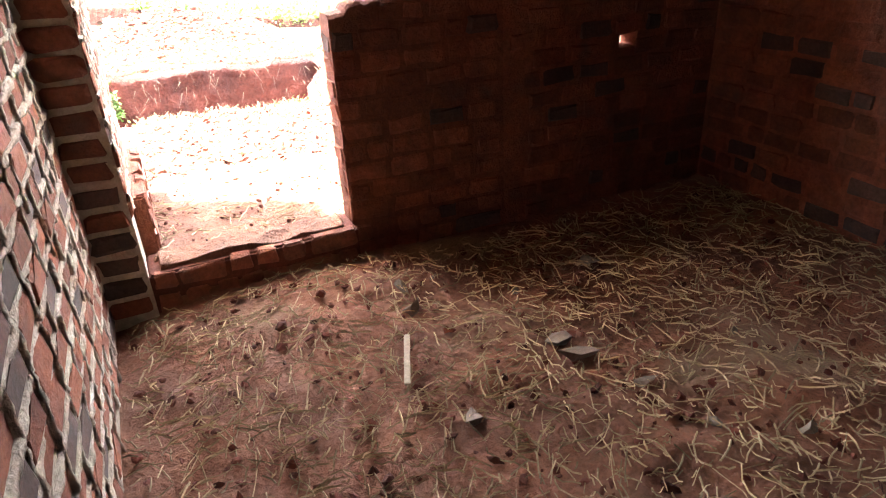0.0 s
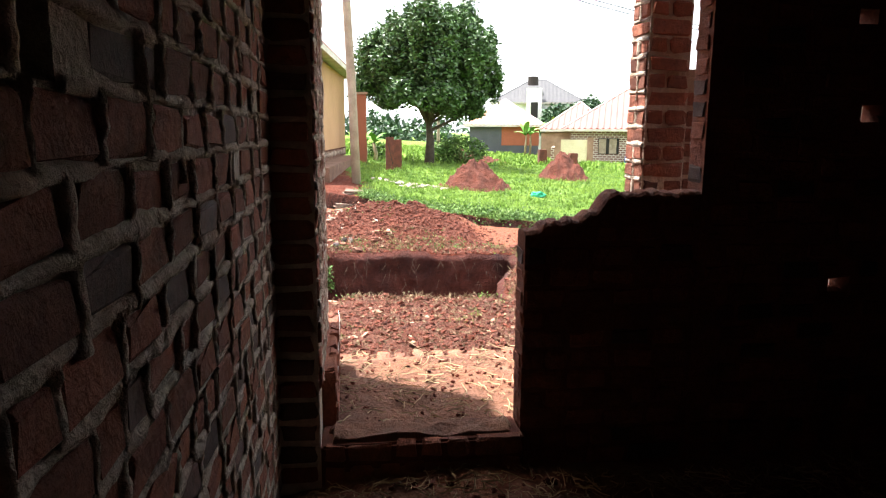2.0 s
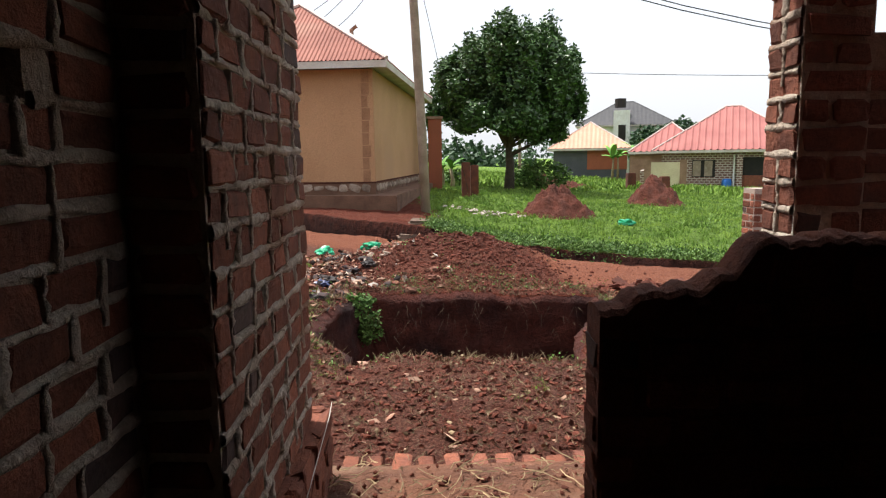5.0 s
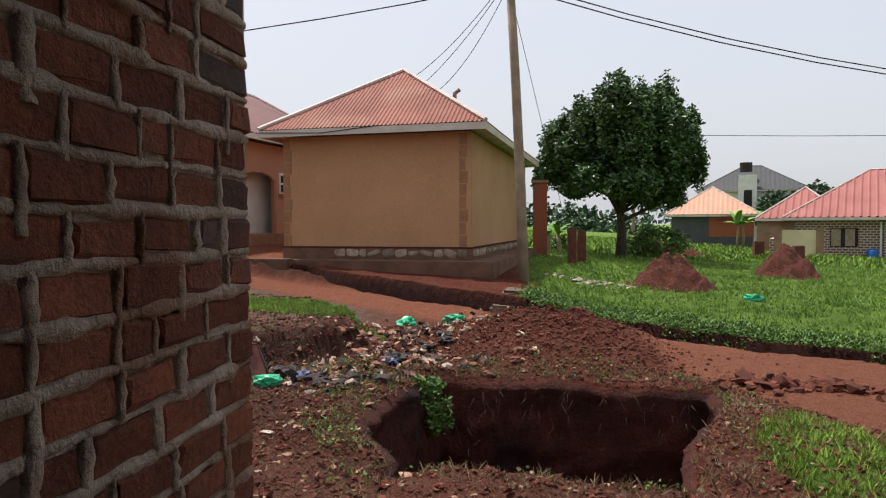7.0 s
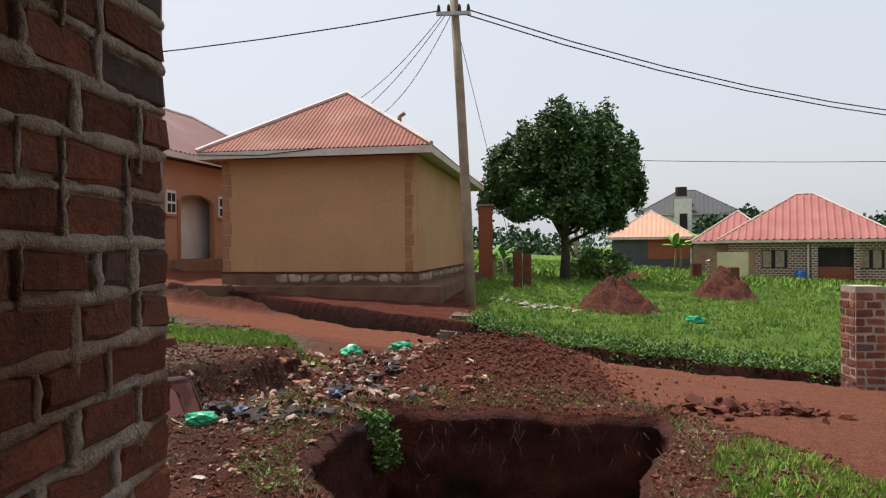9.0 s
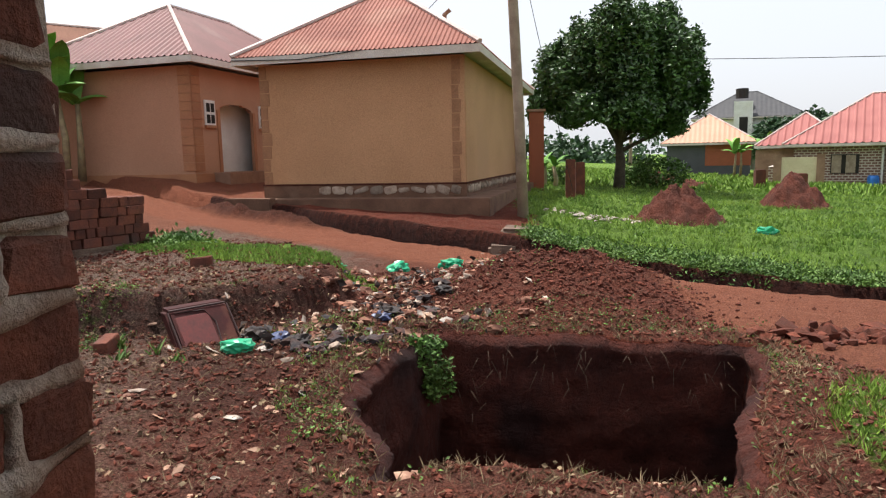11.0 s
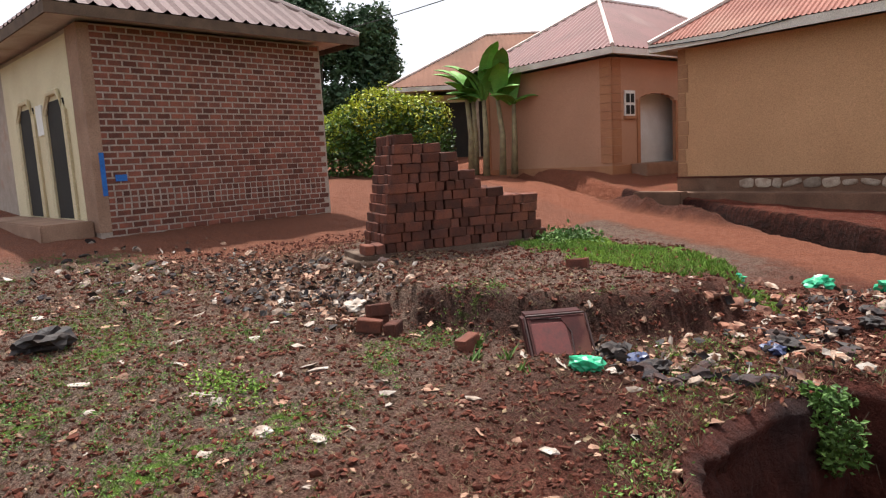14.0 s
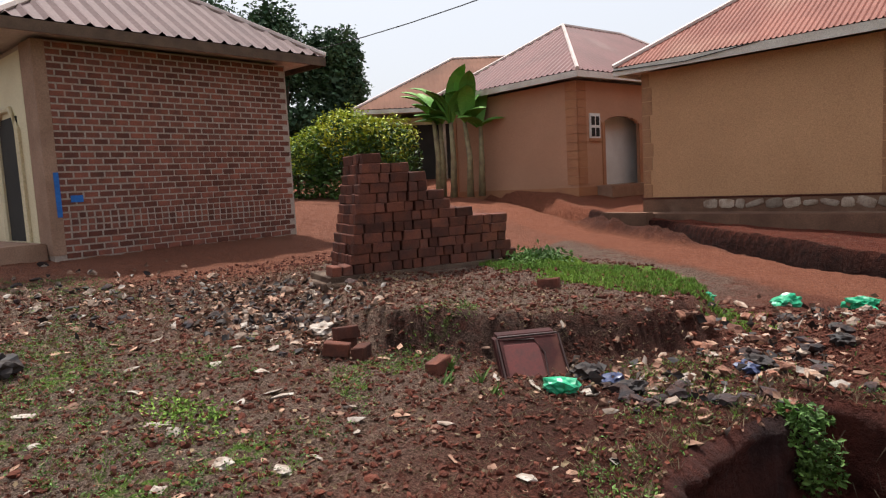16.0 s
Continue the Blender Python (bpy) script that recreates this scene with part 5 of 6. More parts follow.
def loose_brick(seed, material):
    r = random.Random(seed)
    bm = bmesh.new()
    box(bm, -0.11, 0.11, -0.055, 0.055, -0.055, 0.055)
    bmesh.ops.bevel(bm, geom=bm.edges[:], offset=0.008, segments=1, affect="EDGES")
    for v in bm.verts:
        v.co += Vector((r.uniform(-1, 1), r.uniform(-1, 1), r.uniform(-1, 1))) * 0.005
    me = bpy.data.meshes.new("brick")
    bm.to_mesh(me)
    bm.free()
    me.materials.append(material)
    return me


BRICK_STACK = mat("stack_clay", (0.14, 0.046, 0.028), (0.085, 0.034, 0.025), 0.95, 7, 55, 0.8, 0.012, rand=0.45, stain=(0.09, 0.05, 0.04), stain_at=0.58)
LOOSE = [loose_brick(s, BRICK_STACK) for s in range(6)]


def put_brick(parent, x, y, z, yaw, tilt=0.0):
    ob = bpy.data.objects.new("brick", rng.choice(LOOSE))
    scene.collection.objects.link(ob)
    ob.parent = parent
    ob.matrix_parent_inverse = parent.matrix_basis.inverted()
    ob.matrix_basis = pose(x, y, z, tilt + rng.uniform(-1.5, 1.5), rng.uniform(-1.5, 1.5), yaw + rng.uniform(-3, 3))


S = Place(-5.02, 8.72, 0, (0.36, 0.93), (-0.93, 0.36))
course_h = 0.112
z_base = 0.68
ends = [2.0, 2.0, 2.0, 1.98, 1.96, 1.5, 1.32, 1.2, 1.02, 0.9, 0.6, 0.45]
for c in range(12):
    # whole bricks across the near end, headers and stretchers mixed along the long face, stepping down
    for row in range(3):
        a = 0.022 * c + 0.02 * rng.random() - (0.2 if c < 1 and row == 0 else 0)
        last = ends[c] - 0.12 * (row == 2) * (c > 6)
        while a < last:
            head = rng.random() < 0.5
            w = 0.115 if head else 0.225
            for half in (0,) if head else (0, 1):
                q = 0.115 + row * 0.235 if head else 0.058 + row * 0.235 + 0.117 * half
                p = S((a + w / 2, q + rng.uniform(-0.012, 0.012), 0))
                yaw = math.degrees(math.atan2(S.u.y, S.u.x)) + (90 if head else 0)
                put_brick(stack, p.x, p.y, z_base + c * course_h + course_h / 2, yaw)
            a += w + rng.uniform(0.004, 0.014)
foot = bbox(-0.30, 2.0, -0.06, 0.78, 0.2, z_base, f=S, bev=0.06)
bmesh.ops.subdivide_edges(foot, edges=foot.edges[:], cuts=7, use_grid_fill=True)
for v in foot.verts:
    v.co += Vector((noise.noise(v.co * 5), noise.noise(v.co * 5 + Vector((9, 0, 0))), 0.0 if v.co.z > z_base - 0.05 else noise.noise(v.co * 4))) * 0.08 * smooth(z_base + 0.02, z_base - 0.3, v.co.z)
part("clay_footing", foot, mat("grey_clay", (0.15, 0.095, 0.066), (0.095, 0.058, 0.042), 0.97, 5, 40, 1.0, 0.03, stain=(0.21, 0.15, 0.11), stain_at=0.55), stack, "eroded grey-brown clay footing", smooth=True)

for x, y, yaw, n_ in ((-3.84, 7.62, 60, 2), (-3.66, 7.40, 40, 1), (-3.52, 7.55, 120, 1), (-2.98, 9.59, 20, 1), (-2.72, 7.62, 100, 1)):
    for k in range(n_):
        ob = new("loose_brick", rng.choice(LOOSE))
        ob.matrix_basis = pose(x + 0.04 * k, y, ground(x, y) + 0.05 + 0.112 * k, rng.uniform(-8, 8), rng.uniform(-8, 8), yaw + 20 * k)
        tagged(ob, "single dark red brick lying on the soil", "brick", "loose bricks on the ground")


# suitcase leaning on the cut bank
case = thing("suitcase", "battered dark red vinyl suitcase leaning on the bank", "suitcase", (-2.2, 8.1, 0.0))
C = Place(-2.20, 7.78, ground(-2.05, 7.95) - 0.08, (0.61, 0.79), (-0.79, 0.61))


def lean(p):
    return C((p[0], p[1] + 0.75 * p[2], 0.86 * p[2]))


part("shell", bbox(0, 0.52, 0, 0.17, 0, 0.40, f=lean, bev=0.03), CASE_RED, case, "torn red vinyl shell", smooth=False)
part("pocket", bbox(0.05, 0.33, -0.006, 0.004, 0.06, 0.33, f=lean, bev=0.005), mat("faded_red_vinyl", (0.11, 0.012, 0.009), (0.075, 0.011, 0.009), 0.7, 9, 60, 0.3, 0.003, spec=0.5), case, "brighter red front pocket")
for zz in (0.012, 0.39):
    part("piping", tube([lean((0.02, -0.004, zz)), lean((0.50, -0.004, zz))], 0.009, 6), CASE_TRIM, case)
for uu in (0.012, 0.508):
    part("piping", tube([lean((uu, -0.004, 0.02)), lean((uu, -0.004, 0.38))], 0.009, 6), CASE_TRIM, case)
part("piping", tube([lean((0.34, -0.006, 0.05)), lean((0.36, -0.01, 0.25)), lean((0.3, -0.008, 0.36)), lean((0.06, -0.006, 0.37))], 0.006, 5), CASE_TRIM, case)


def crumple(bm_scale, seed, material, name="rag", sub=2):
    r = random.Random(seed)
    bm = bmesh.new()
    bmesh.ops.create_icosphere(bm, subdivisions=sub, radius=1.0)
    o = Vector((r.uniform(0, 50), r.uniform(0, 50), 0))
    for v in bm.verts:
        k = 1 + 0.55 * noise.noise(v.co * 1.7 + o) + 0.35 * noise.noise(v.co * 4.5 + o)
        v.co = Vector((v.co.x * bm_scale[0], v.co.y * bm_scale[1], v.co.z * bm_scale[2])) * k
    me = bpy.data.meshes.new(name)
    bm.to_mesh(me)
    bm.free()
    me.materials.append(material)
    return me


for x, y, s, yaw in ((-1.80, 7.88, 0.13, 20), (-1.35, 11.75, 0.17, 60), (-0.52, 11.0, 0.14, 0), (-1.95, 10.95, 0.12, 30), (5.0, 16.9, 0.2, 10), (-1.6, 4.95, 0.11, 80)):
    ob = new("plastic_bag", crumple((s, s * 0.7, s * 0.45), int(x * 37 + 99), TRASH_GREEN, "plastic_bag", 3))
    ob.matrix_basis = pose(x, y, ground(x, y) + s * 0.25, 0, 0, yaw)
    tagged(ob, "crumpled bright green plastic bag on the ground", "plastic bag", "green plastic bags")

for x, y, s in ((-4.35, 7.80, 0.15), (-1.62, 7.95, 0.06), (-1.25, 8.72, 0.08), (-2.62, 5.75, 0.07), (-2.28, 5.9, 0.055)):
    ob = new("plastic_bag", crumple((s, s * 0.8, s * 0.4), int(x * 53 + 7), TRASH_WHITE, "plastic_bag", 3))
    ob.matrix_basis = pose(x, y, ground(x, y) + s * 0.2, 0, 0, x * 90)
    tagged(ob, "crumpled white plastic bag on the ground", "plastic bag", "white plastic bags")

for x, y, s, m in ((-1.62, 8.28, 0.10, TRASH_BLUE), (-1.42, 8.18, 0.11, TRASH_BLACK), (-1.85, 8.30, 0.12, TRASH_BLACK), (-0.9, 9.3, 0.12, TRASH_BLACK), (-0.45, 9.9, 0.11, TRASH_BLACK), (-5.2, 5.3, 0.2, TRASH_BLACK), (-0.95, 9.15, 0.10, TRASH_BLUE)):
    ob = new("plastic_bag", crumple((s, s * 0.8, s * 0.5), int(x * 71 + 17), m, "plastic_bag", 3))
    ob.matrix_basis = pose(x, y, ground(x, y) + s * 0.3, 0, 0, x * 50)
    tagged(ob, "crumpled dark plastic bag among the rubbish", "plastic bag", "dark plastic bags")


def bits(name, spots, size, material, label, category="rubbish", flat=0.25, seed=1, z_of=ground):
    """Many small crumpled scraps or clods as one mesh."""
    r = np.random.RandomState(seed)
    bm = bmesh.new()
    bmesh.ops.create_icosphere(bm, subdivisions=1, radius=1.0)
    bm.verts.ensure_lookup_table()
    v0 = np.array([v.co[:] for v in bm.verts])
    f0 = np.array([[v.index for v in f.verts] for f in bm.faces])
    bm.free()
    verts, faces = [], []
    for x, y in spots:
        s = size * r.uniform(0.35, 1.5)
        m = v0 * (1 + 0.35 * r.normal(size=(len(v0), 1))) * np.array([s * r.uniform(0.7, 1.6), s * r.uniform(0.5, 1.1), s * flat * r.uniform(0.6, 1.6)])
        a, b_ = r.uniform(0, 6.28), r.normal() * 0.35
        rx = np.array([[1, 0, 0], [0, math.cos(b_), -math.sin(b_)], [0, math.sin(b_), math.cos(b_)]])
        rz = np.array([[math.cos(a), -math.sin(a), 0], [math.sin(a), math.cos(a), 0], [0, 0, 1]])
        m = m @ rx.T @ rz.T + np.array([x, y, z_of(x, y) + s * flat * 0.5])
        faces += (f0 + len(verts)).tolist()
        verts += m.tolist()
    return tagged(raw(name, verts, faces, material), label, category, kind="stuff")


def heap_spots(n_, x, y, sx, sy):
    return [p for p in ((gr.gauss(x, sx), gr.gauss(y, sy)) for _ in range(n_)) if pit_depth(*p) < 0.0]


main_heap = heap_spots(420, -0.85, 9.8, 0.45, 0.75) + heap_spots(160, -1.4, 8.35, 0.4, 0.22) + heap_spots(80, -0.9, 11.0, 0.5, 0.3)
bits("rubbish_heap", main_heap[::3], 0.03, TRASH_PALE, "heap of pale peel, lumps and paper", flat=0.5, seed=3)


def sheets(name, spots, size, material, label, seed, lift=0.03):
    """Torn scraps of cloth, paper and plastic, bent and lying about."""
    r = np.random.RandomState(seed)
    pts = [(x, y, ground(x, y) + abs(r.normal()) * lift + 0.01) for x, y in spots]
    return tagged(leaves(name, pts, size, material, None, 0.75, 0.1, seed), label, "rubbish", kind="stuff")


sheets("rubbish_rags", main_heap[::2], 0.06, TRASH_PALE, "pale torn rags and paper on the heap", 41, 0.05)
sheets("rubbish_foils", main_heap[::8], 0.09, TRASH_WHITE, "torn white plastic on the heap", 42, 0.05)
sheets("rubbish_black_foils", main_heap[1::9], 0.10, TRASH_BLACK, "torn black plastic on the heap", 43, 0.05)


def rag_pile(name, spots, size, material, label, seed, flat=0.5):
    """Crumpled rags and bags lying together, as one heap."""
    r = random.Random(seed)
    kinds = [crumple((1.0, r.uniform(0.5, 0.9), flat), seed * 10 + k, material, "rag", 2) for k in range(6)]
    verts, faces = [], []
    for x, y in spots:
        me = r.choice(kinds)
        sc = size * r.uniform(0.45, 1.5)
        m = pose(x, y, ground(x, y) + sc * 0.22, r.uniform(-25, 25), r.uniform(-25, 25), r.uniform(0, 360))
        k = len(verts)
        verts += [m @ (v.co * sc) for v in me.vertices]
        faces += [tuple(k + i for i in p.vertices) for p in me.polygons]
    for me in kinds:
        bpy.data.meshes.remove(me)
    return tagged(raw(name, verts, faces, material), label, "rubbish", kind="stuff")


RAG_PINK = mat("dirty_pink_rag", (0.27, 0.125, 0.08), (0.11, 0.042, 0.028), 0.9, 14, 60, 0.6, 0.008, rand=0.5, island=True)
RAG_PALE = mat("dirty_pale_rag", (0.36, 0.28, 0.22), (0.16, 0.085, 0.055), 0.85, 14, 60, 0.6, 0.008, rand=0.4, island=True)
RAG_DARK = mat("dark_rag", (0.022, 0.019, 0.022), (0.055, 0.024, 0.017), 0.8, 10, 60, 0.6, 0.008, rand=0.5, island=True)
beside_case = heap_spots(40, -1.35, 8.2, 0.28, 0.16)
rag_heap = heap_spots(70, -0.75, 9.6, 0.42, 0.6) + heap_spots(26, -0.35, 9.2, 0.4, 0.12) + heap_spots(34, -0.75, 10.9, 0.5, 0.28)
rag_pile("pink_rags", rag_heap[::2] + beside_case[::4], 0.06, RAG_PINK, "crumpled dirty pink rags on the rubbish heap", 51)
rag_pile("pale_rags", rag_heap[1::3] + beside_case[1::7], 0.05, RAG_PALE, "crumpled pale rags and paper on the rubbish heap", 52)
rag_pile("dark_rags", rag_heap[2::7] + beside_case[2::3], 0.065, RAG_DARK, "crumpled dark rags and bags on the rubbish heap", 53)
left_heap = heap_spots(520, -4.9, 7.75, 0.6, 0.35) + heap_spots(300, -6.4, 8.3, 0.8, 0.35) + heap_spots(240, -7.4, 6.8, 0.8, 0.6)
bits("rubbish_spread", left_heap[::2], 0.028, TRASH_PALE, "spread of pale household rubbish", flat=0.4, seed=4)
sheets("spread_rags", left_heap[::2], 0.075, TRASH_PALE, "pale torn scraps in the rubbish spread", 44)
left_rags = left_heap[::9]
rag_pile("spread_pale_rags", left_rags[::2], 0.06, RAG_PALE, "crumpled pale bags in the rubbish spread", 54)
rag_pile("spread_dark_rags", left_rags[1::2], 0.06, RAG_DARK, "crumpled dark bags in the rubbish spread", 55)
sheets("spread_foils", left_heap[::5], 0.09, TRASH_WHITE, "torn white plastic in the rubbish spread", 45)
sheets("spread_black_foils", left_heap[2::4], 0.09, TRASH_BLACK, "torn black plastic in the rubbish spread", 46)
litter_spots = scatter(2600, -8.5, 2.6, 4.5, 9.5, yard)
sheets("yard_leaves", litter_spots, 0.035, DRY, "dry leaves and chips strewn over the yard", 47, 0.012)
sheets("yard_pale_leaves", litter_spots[::4], 0.04, TRASH_PALE, "pale peel strewn over the yard", 48, 0.012)
bits("rubbish_scraps", left_heap[::9] + main_heap[::12], 0.036, TRASH_WHITE, "white plastic scraps in the rubbish", flat=0.4, seed=5)
bits("rubbish_dark", left_heap[3::8] + main_heap[2::12], 0.04, TRASH_BLACK, "dark plastic scraps in the rubbish", flat=0.4, seed=6)
bits("pale_chips", scatter(380, -8, 1.5, 4.6, 9.5, yard), 0.017, TRASH_PALE, "small pale chips strewn over the yard", flat=0.3, seed=27)
bits("paper_scraps", scatter(150, -8, 0.5, 4.6, 9, yard), 0.04, TRASH_PALE, "pale flat scraps strewn over the yard", flat=0.12, seed=7)
bits("chalky_scraps", scatter(60, -8, -1.0, 4.6, 8, yard), 0.045, TRASH_WHITE, "white scraps strewn over the yard", flat=0.2, seed=8)
bits("soil_lumps", scatter(1500, -8, 3.2, 4.5, 10.5, lambda x, y: y < road_near(x) + 0.1 and pit_depth(x, y) < -0.05), 0.019, CLOD, "red lumps of earth on the ground", "soil", 0.65, 19)
bits("soil_clods", scatter(22000, -8, 3.2, 4.5, 11.5, lambda x, y: y < road_near(x) + 0.3 and pit_depth(x, y) < -0.02), 0.014, CLOD, "red clods and crumbs on the ground", "soil", 0.7, 9)
bits("heap_clods", [p for p in ((gr.gauss(0.72, 0.8), gr.gauss(10.2, 0.65)) for _ in range(1800)) if pit_depth(*p) < 0], 0.015, CLOD, "red clods on the heap behind the pit", "soil", 0.8, 10)
bits("road_clods", [(3.1 + gr.gauss(0, 0.35) , 9.1 + gr.gauss(0, 0.16)) for _ in range(120)], 0.06, CLOD, "broken clods on the road", "soil", 0.6, 12)
bits("field_litter", [(1.8 + gr.gauss(0, 0.5), 18.4 + gr.gauss(0, 0.4)) for _ in range(50)], 0.08, TRASH_WHITE, "pale litter beside the earth mound", "rubbish", 0.3, 13)

# ---------------------------------------------------------------- pole and cables
pole = thing("utility_pole", "leaning weathered wooden utility pole", "utility pole", (0.24, 16.5, 0.3))
P_TOP = Vector((-0.06, 15.9, 6.75))
part("shaft", tube([(0.24, 16.5, 0.0), (0.16, 16.3, 2.4), (0.05, 16.08, 4.8), P_TOP], 0.115, 10, 0.085), WOOD, pole, "grey-brown weathered wood", smooth=True)
part("crossarm", bbox(P_TOP.x - 0.35, P_TOP.x + 0.35, P_TOP.y - 0.14, P_TOP.y - 0.09, P_TOP.z - 0.42, P_TOP.z - 0.34, bev=0.004), STEEL, pole, "steel crossarm")
for dx in (-0.3, -0.1, 0.12, 0.3):
    part("insulator", tube([(P_TOP.x + dx, P_TOP.y - 0.12, P_TOP.z - 0.34), (P_TOP.x + dx, P_TOP.y - 0.12, P_TOP.z - 0.24), (P_TOP.x + dx, P_TOP.y - 0.12, P_TOP.z - 0.20)], 0.04, 8, 0.02), TRASH_BLACK, pole, "dark insulator")


def cable(name, a, b_, sag, label, radius=0.012, n_=14):
    a, b_ = Vector(a), Vector(b_)
    pts = [a.lerp(b_, i / n_) - Vector((0, 0, 4 * sag * (i / n_) * (1 - i / n_))) for i in range(n_ + 1)]
    return tagged(link_mesh(name, tube(pts, radius, 5), WIRE), label, "cable", "overhead cables")


arm = P_TOP + Vector((0, -0.12, -0.32))
cable("overhead_cable", arm + Vector((0.3, 0, 0)), (30, 26.0, 6.9), 1.9, "sagging black overhead cable", 0.014)
cable("overhead_cable", arm + Vector((0.12, 0, -0.05)), (30, 25.2, 6.6), 1.95, "sagging black overhead cable", 0.014)
cable("overhead_cable", arm + Vector((-0.3, 0, 0)), (-26, 17.5, 6.9), 0.9, "sagging black overhead cable", 0.014)
cable("house_cable", arm + Vector((-0.1, 0, 0)), (-2.35, 18.9, 5.25), 0.12, "thin drop cable to the ochre house", 0.008)
cable("house_cable", arm + Vector((-0.2, 0, -0.05)), (-2.75, 19.4, 5.5), 0.15, "thin drop cable to the ochre house", 0.008)
cable("house_cable", arm + Vector((-0.05, 0, -0.08)), (-1.9, 18.4, 4.95), 0.22, "thin drop cable to the ochre house", 0.008)
cable("stay_wire", P_TOP + Vector((0.02, 0.05, -0.4)), (1.5, 22.0, 0.6), 0.0, "thin stay wire of the pole", 0.007)
for x, y, z in ((5.2, 38.0, 6.4), (44.0, 33.0, 6.0)):
    far_pole = thing("utility_pole", "far thin wooden utility pole", "utility pole", (x, y, 0), "far utility poles")
    part("shaft", tube([(x, y, -1.5), (x, y, z)], 0.1, 8, 0.07), WOOD, far_pole)
cable("far_cable", (5.2, 38.0, 6.3), (44.0, 33.0, 5.9), 0.5, "far thin overhead cable", 0.016)

# brown wall and brick stubs behind the ochre house
bw = thing("boundary_wall", "red-brown plastered wall beside the ochre house", "wall", (0.6, 23.5, 0.4))
part("wall", bbox(0.25, 0.72, 24.5, 24.75, 0.1, 3.0, bev=0.02), ORANGE_WALL, bw)
part("cap", bbox(0.2, 0.77, 24.45, 24.8, 3.0, 3.08), CEMENT, bw)
for x, y, h in ((1.35, 23.2, 1.5), (1.7, 24.2, 1.4)):
    post = thing("brick_stub", "unfinished brick stub beside the path", "brick stub", (x, y, 0.4), "brick stubs")
    part("core", bbox(x, x + 0.28, y, y + 0.28, 0.1, h, bev=0.02), BRICK_FAR, post)
for x, y, h in ((10.2, 34.5, 1.15), (11.4, 33.0, 1.0)):
    post = thing("gate_stub", "short brick gate stub in the field", "brick stub", (x, y, 0.0), "brick stubs")
    part("core", bbox(x, x + 0.42, y, y + 0.42, -0.4, h - 0.35, bev=0.03), BRICK_FAR, post)

# rock step under the pole
steps = thing("rock_step", "pale stone block steps in the road bank", "step", (0.15, 14.1, 0.0))
ROCK = mat("dark_rock", (0.17, 0.115, 0.085), (0.10, 0.066, 0.05), 0.93, 5, 40, 0.9, 0.02, stain=(0.22, 0.16, 0.125), stain_at=0.6)
for k, (x0, x1) in enumerate(((-0.32, 0.40), (-0.26, 0.36), (-0.30, 0.30), (-0.18, 0.34), (-0.1, 0.4))):
    block = bbox(x0, x1, 13.5 + 0.2 * k, 14.1 + 0.2 * k, -0.35, -0.08 + 0.12 * k, bev=0.05)
    for v in block.verts:
        v.co += Vector((noise.noise(v.co * 6), noise.noise(v.co * 6 + Vector((5, 0, 0))), noise.noise(v.co * 6 + Vector((0, 7, 0))))) * 0.04
    part("block", block, ROCK, steps)

# brick gate pier by the road
gp = thing("gate_pier", "half-built brick gate pier beside the road", "pier", (5.35, 11.1, -0.2))
gcore = part("core", bbox(5.1, 5.45, 10.86, 11.21, -0.6, 1.12), MORTAR_PALE, gp)

# ---------------------------------------------------------------- litter on the room's floor
def room_z(x, y):
    return 0.01 + 0.09 * math.exp(-((x - 0.45) / 0.5) ** 2 - ((y - 2.75) / 0.6) ** 2) + 0.02 * fbm(x, y, 2.2) + 0.022 * fbm(x, y, 8)


def straws(name, n_, x0, x1, y0, y1, z_of, label, lmax=0.25, seed=1):
    r = np.random.RandomState(seed)
    verts, faces = [], []
    for _ in range(n_):
        x, y, a = r.uniform(x0, x1), r.uniform(y0, y1), r.uniform(0, 6.283)
        ln, w = r.uniform(0.03, lmax) * r.uniform(0.3, 1), r.uniform(0.0012, 0.0038)
        bend = r.normal() * 0.25
        prev = None
        for k in range(4):
            q = k / 3
            px = x + math.cos(a + bend * q) * ln * q
            py = y + math.sin(a + bend * q) * ln * q
            z = z_of(px, py) + 0.006 + 0.02 * r.uniform(0, 1)
            i = len(verts)
            sx, sy = -math.sin(a) * w, math.cos(a) * w
            verts += [(px + sx, py + sy, z), (px - sx, py - sy, z), (px, py, z + w * 1.4)]
            if prev is not None:
                faces += [(prev, i, i + 2, prev + 2), (prev + 1, prev + 2, i + 2, i + 1), (prev, prev + 1, i + 1, i)]
            prev = i
    return tagged(raw(name, verts, faces, STRAW), label, "straw", kind="stuff")


straws("floor_straw", 6000, LX + 0.05, 3.1, 0.2, 2.8, room_z, "dry straw strewn over the room's floor", 0.19, 3)
straws("porch_straw", 500, JX + 0.05, 1.7, 3.1, 4.2, lambda x, y: 0.2, "dry straw on the porch floor", 0.25, 4)
inside = lambda x, y: True
bits("floor_clods", scatter(900, LX + 0.05, 3.0, 0.3, 2.75, inside), 0.013, CLOD, "red clods on the room's floor", "soil", 0.7, 21, room_z)
bits("porch_clods", scatter(260, JX + 0.05, 1.7, 3.15, 4.2, inside), 0.011, CLOD, "red clods on the porch floor", "soil", 0.7, 22, lambda x, y: 0.195)
bits("floor_stones", scatter(18, LX + 0.2, 2.6, 0.8, 2.6, inside), 0.035, STONE, "pale stones and mortar lumps on the floor", "rubble", 0.6, 23, room_z)
stick = tagged(link_mesh("split_stick", bbox(-0.012, 0.012, -0.16, 0.16, 0, 0.012, bev=0.003), WOOD), "pale split stick lying on the floor", "stick")
stick.matrix_basis = pose(0.72, 1.98, room_z(0.72, 1.98) + 0.01, 0, 0, -22)

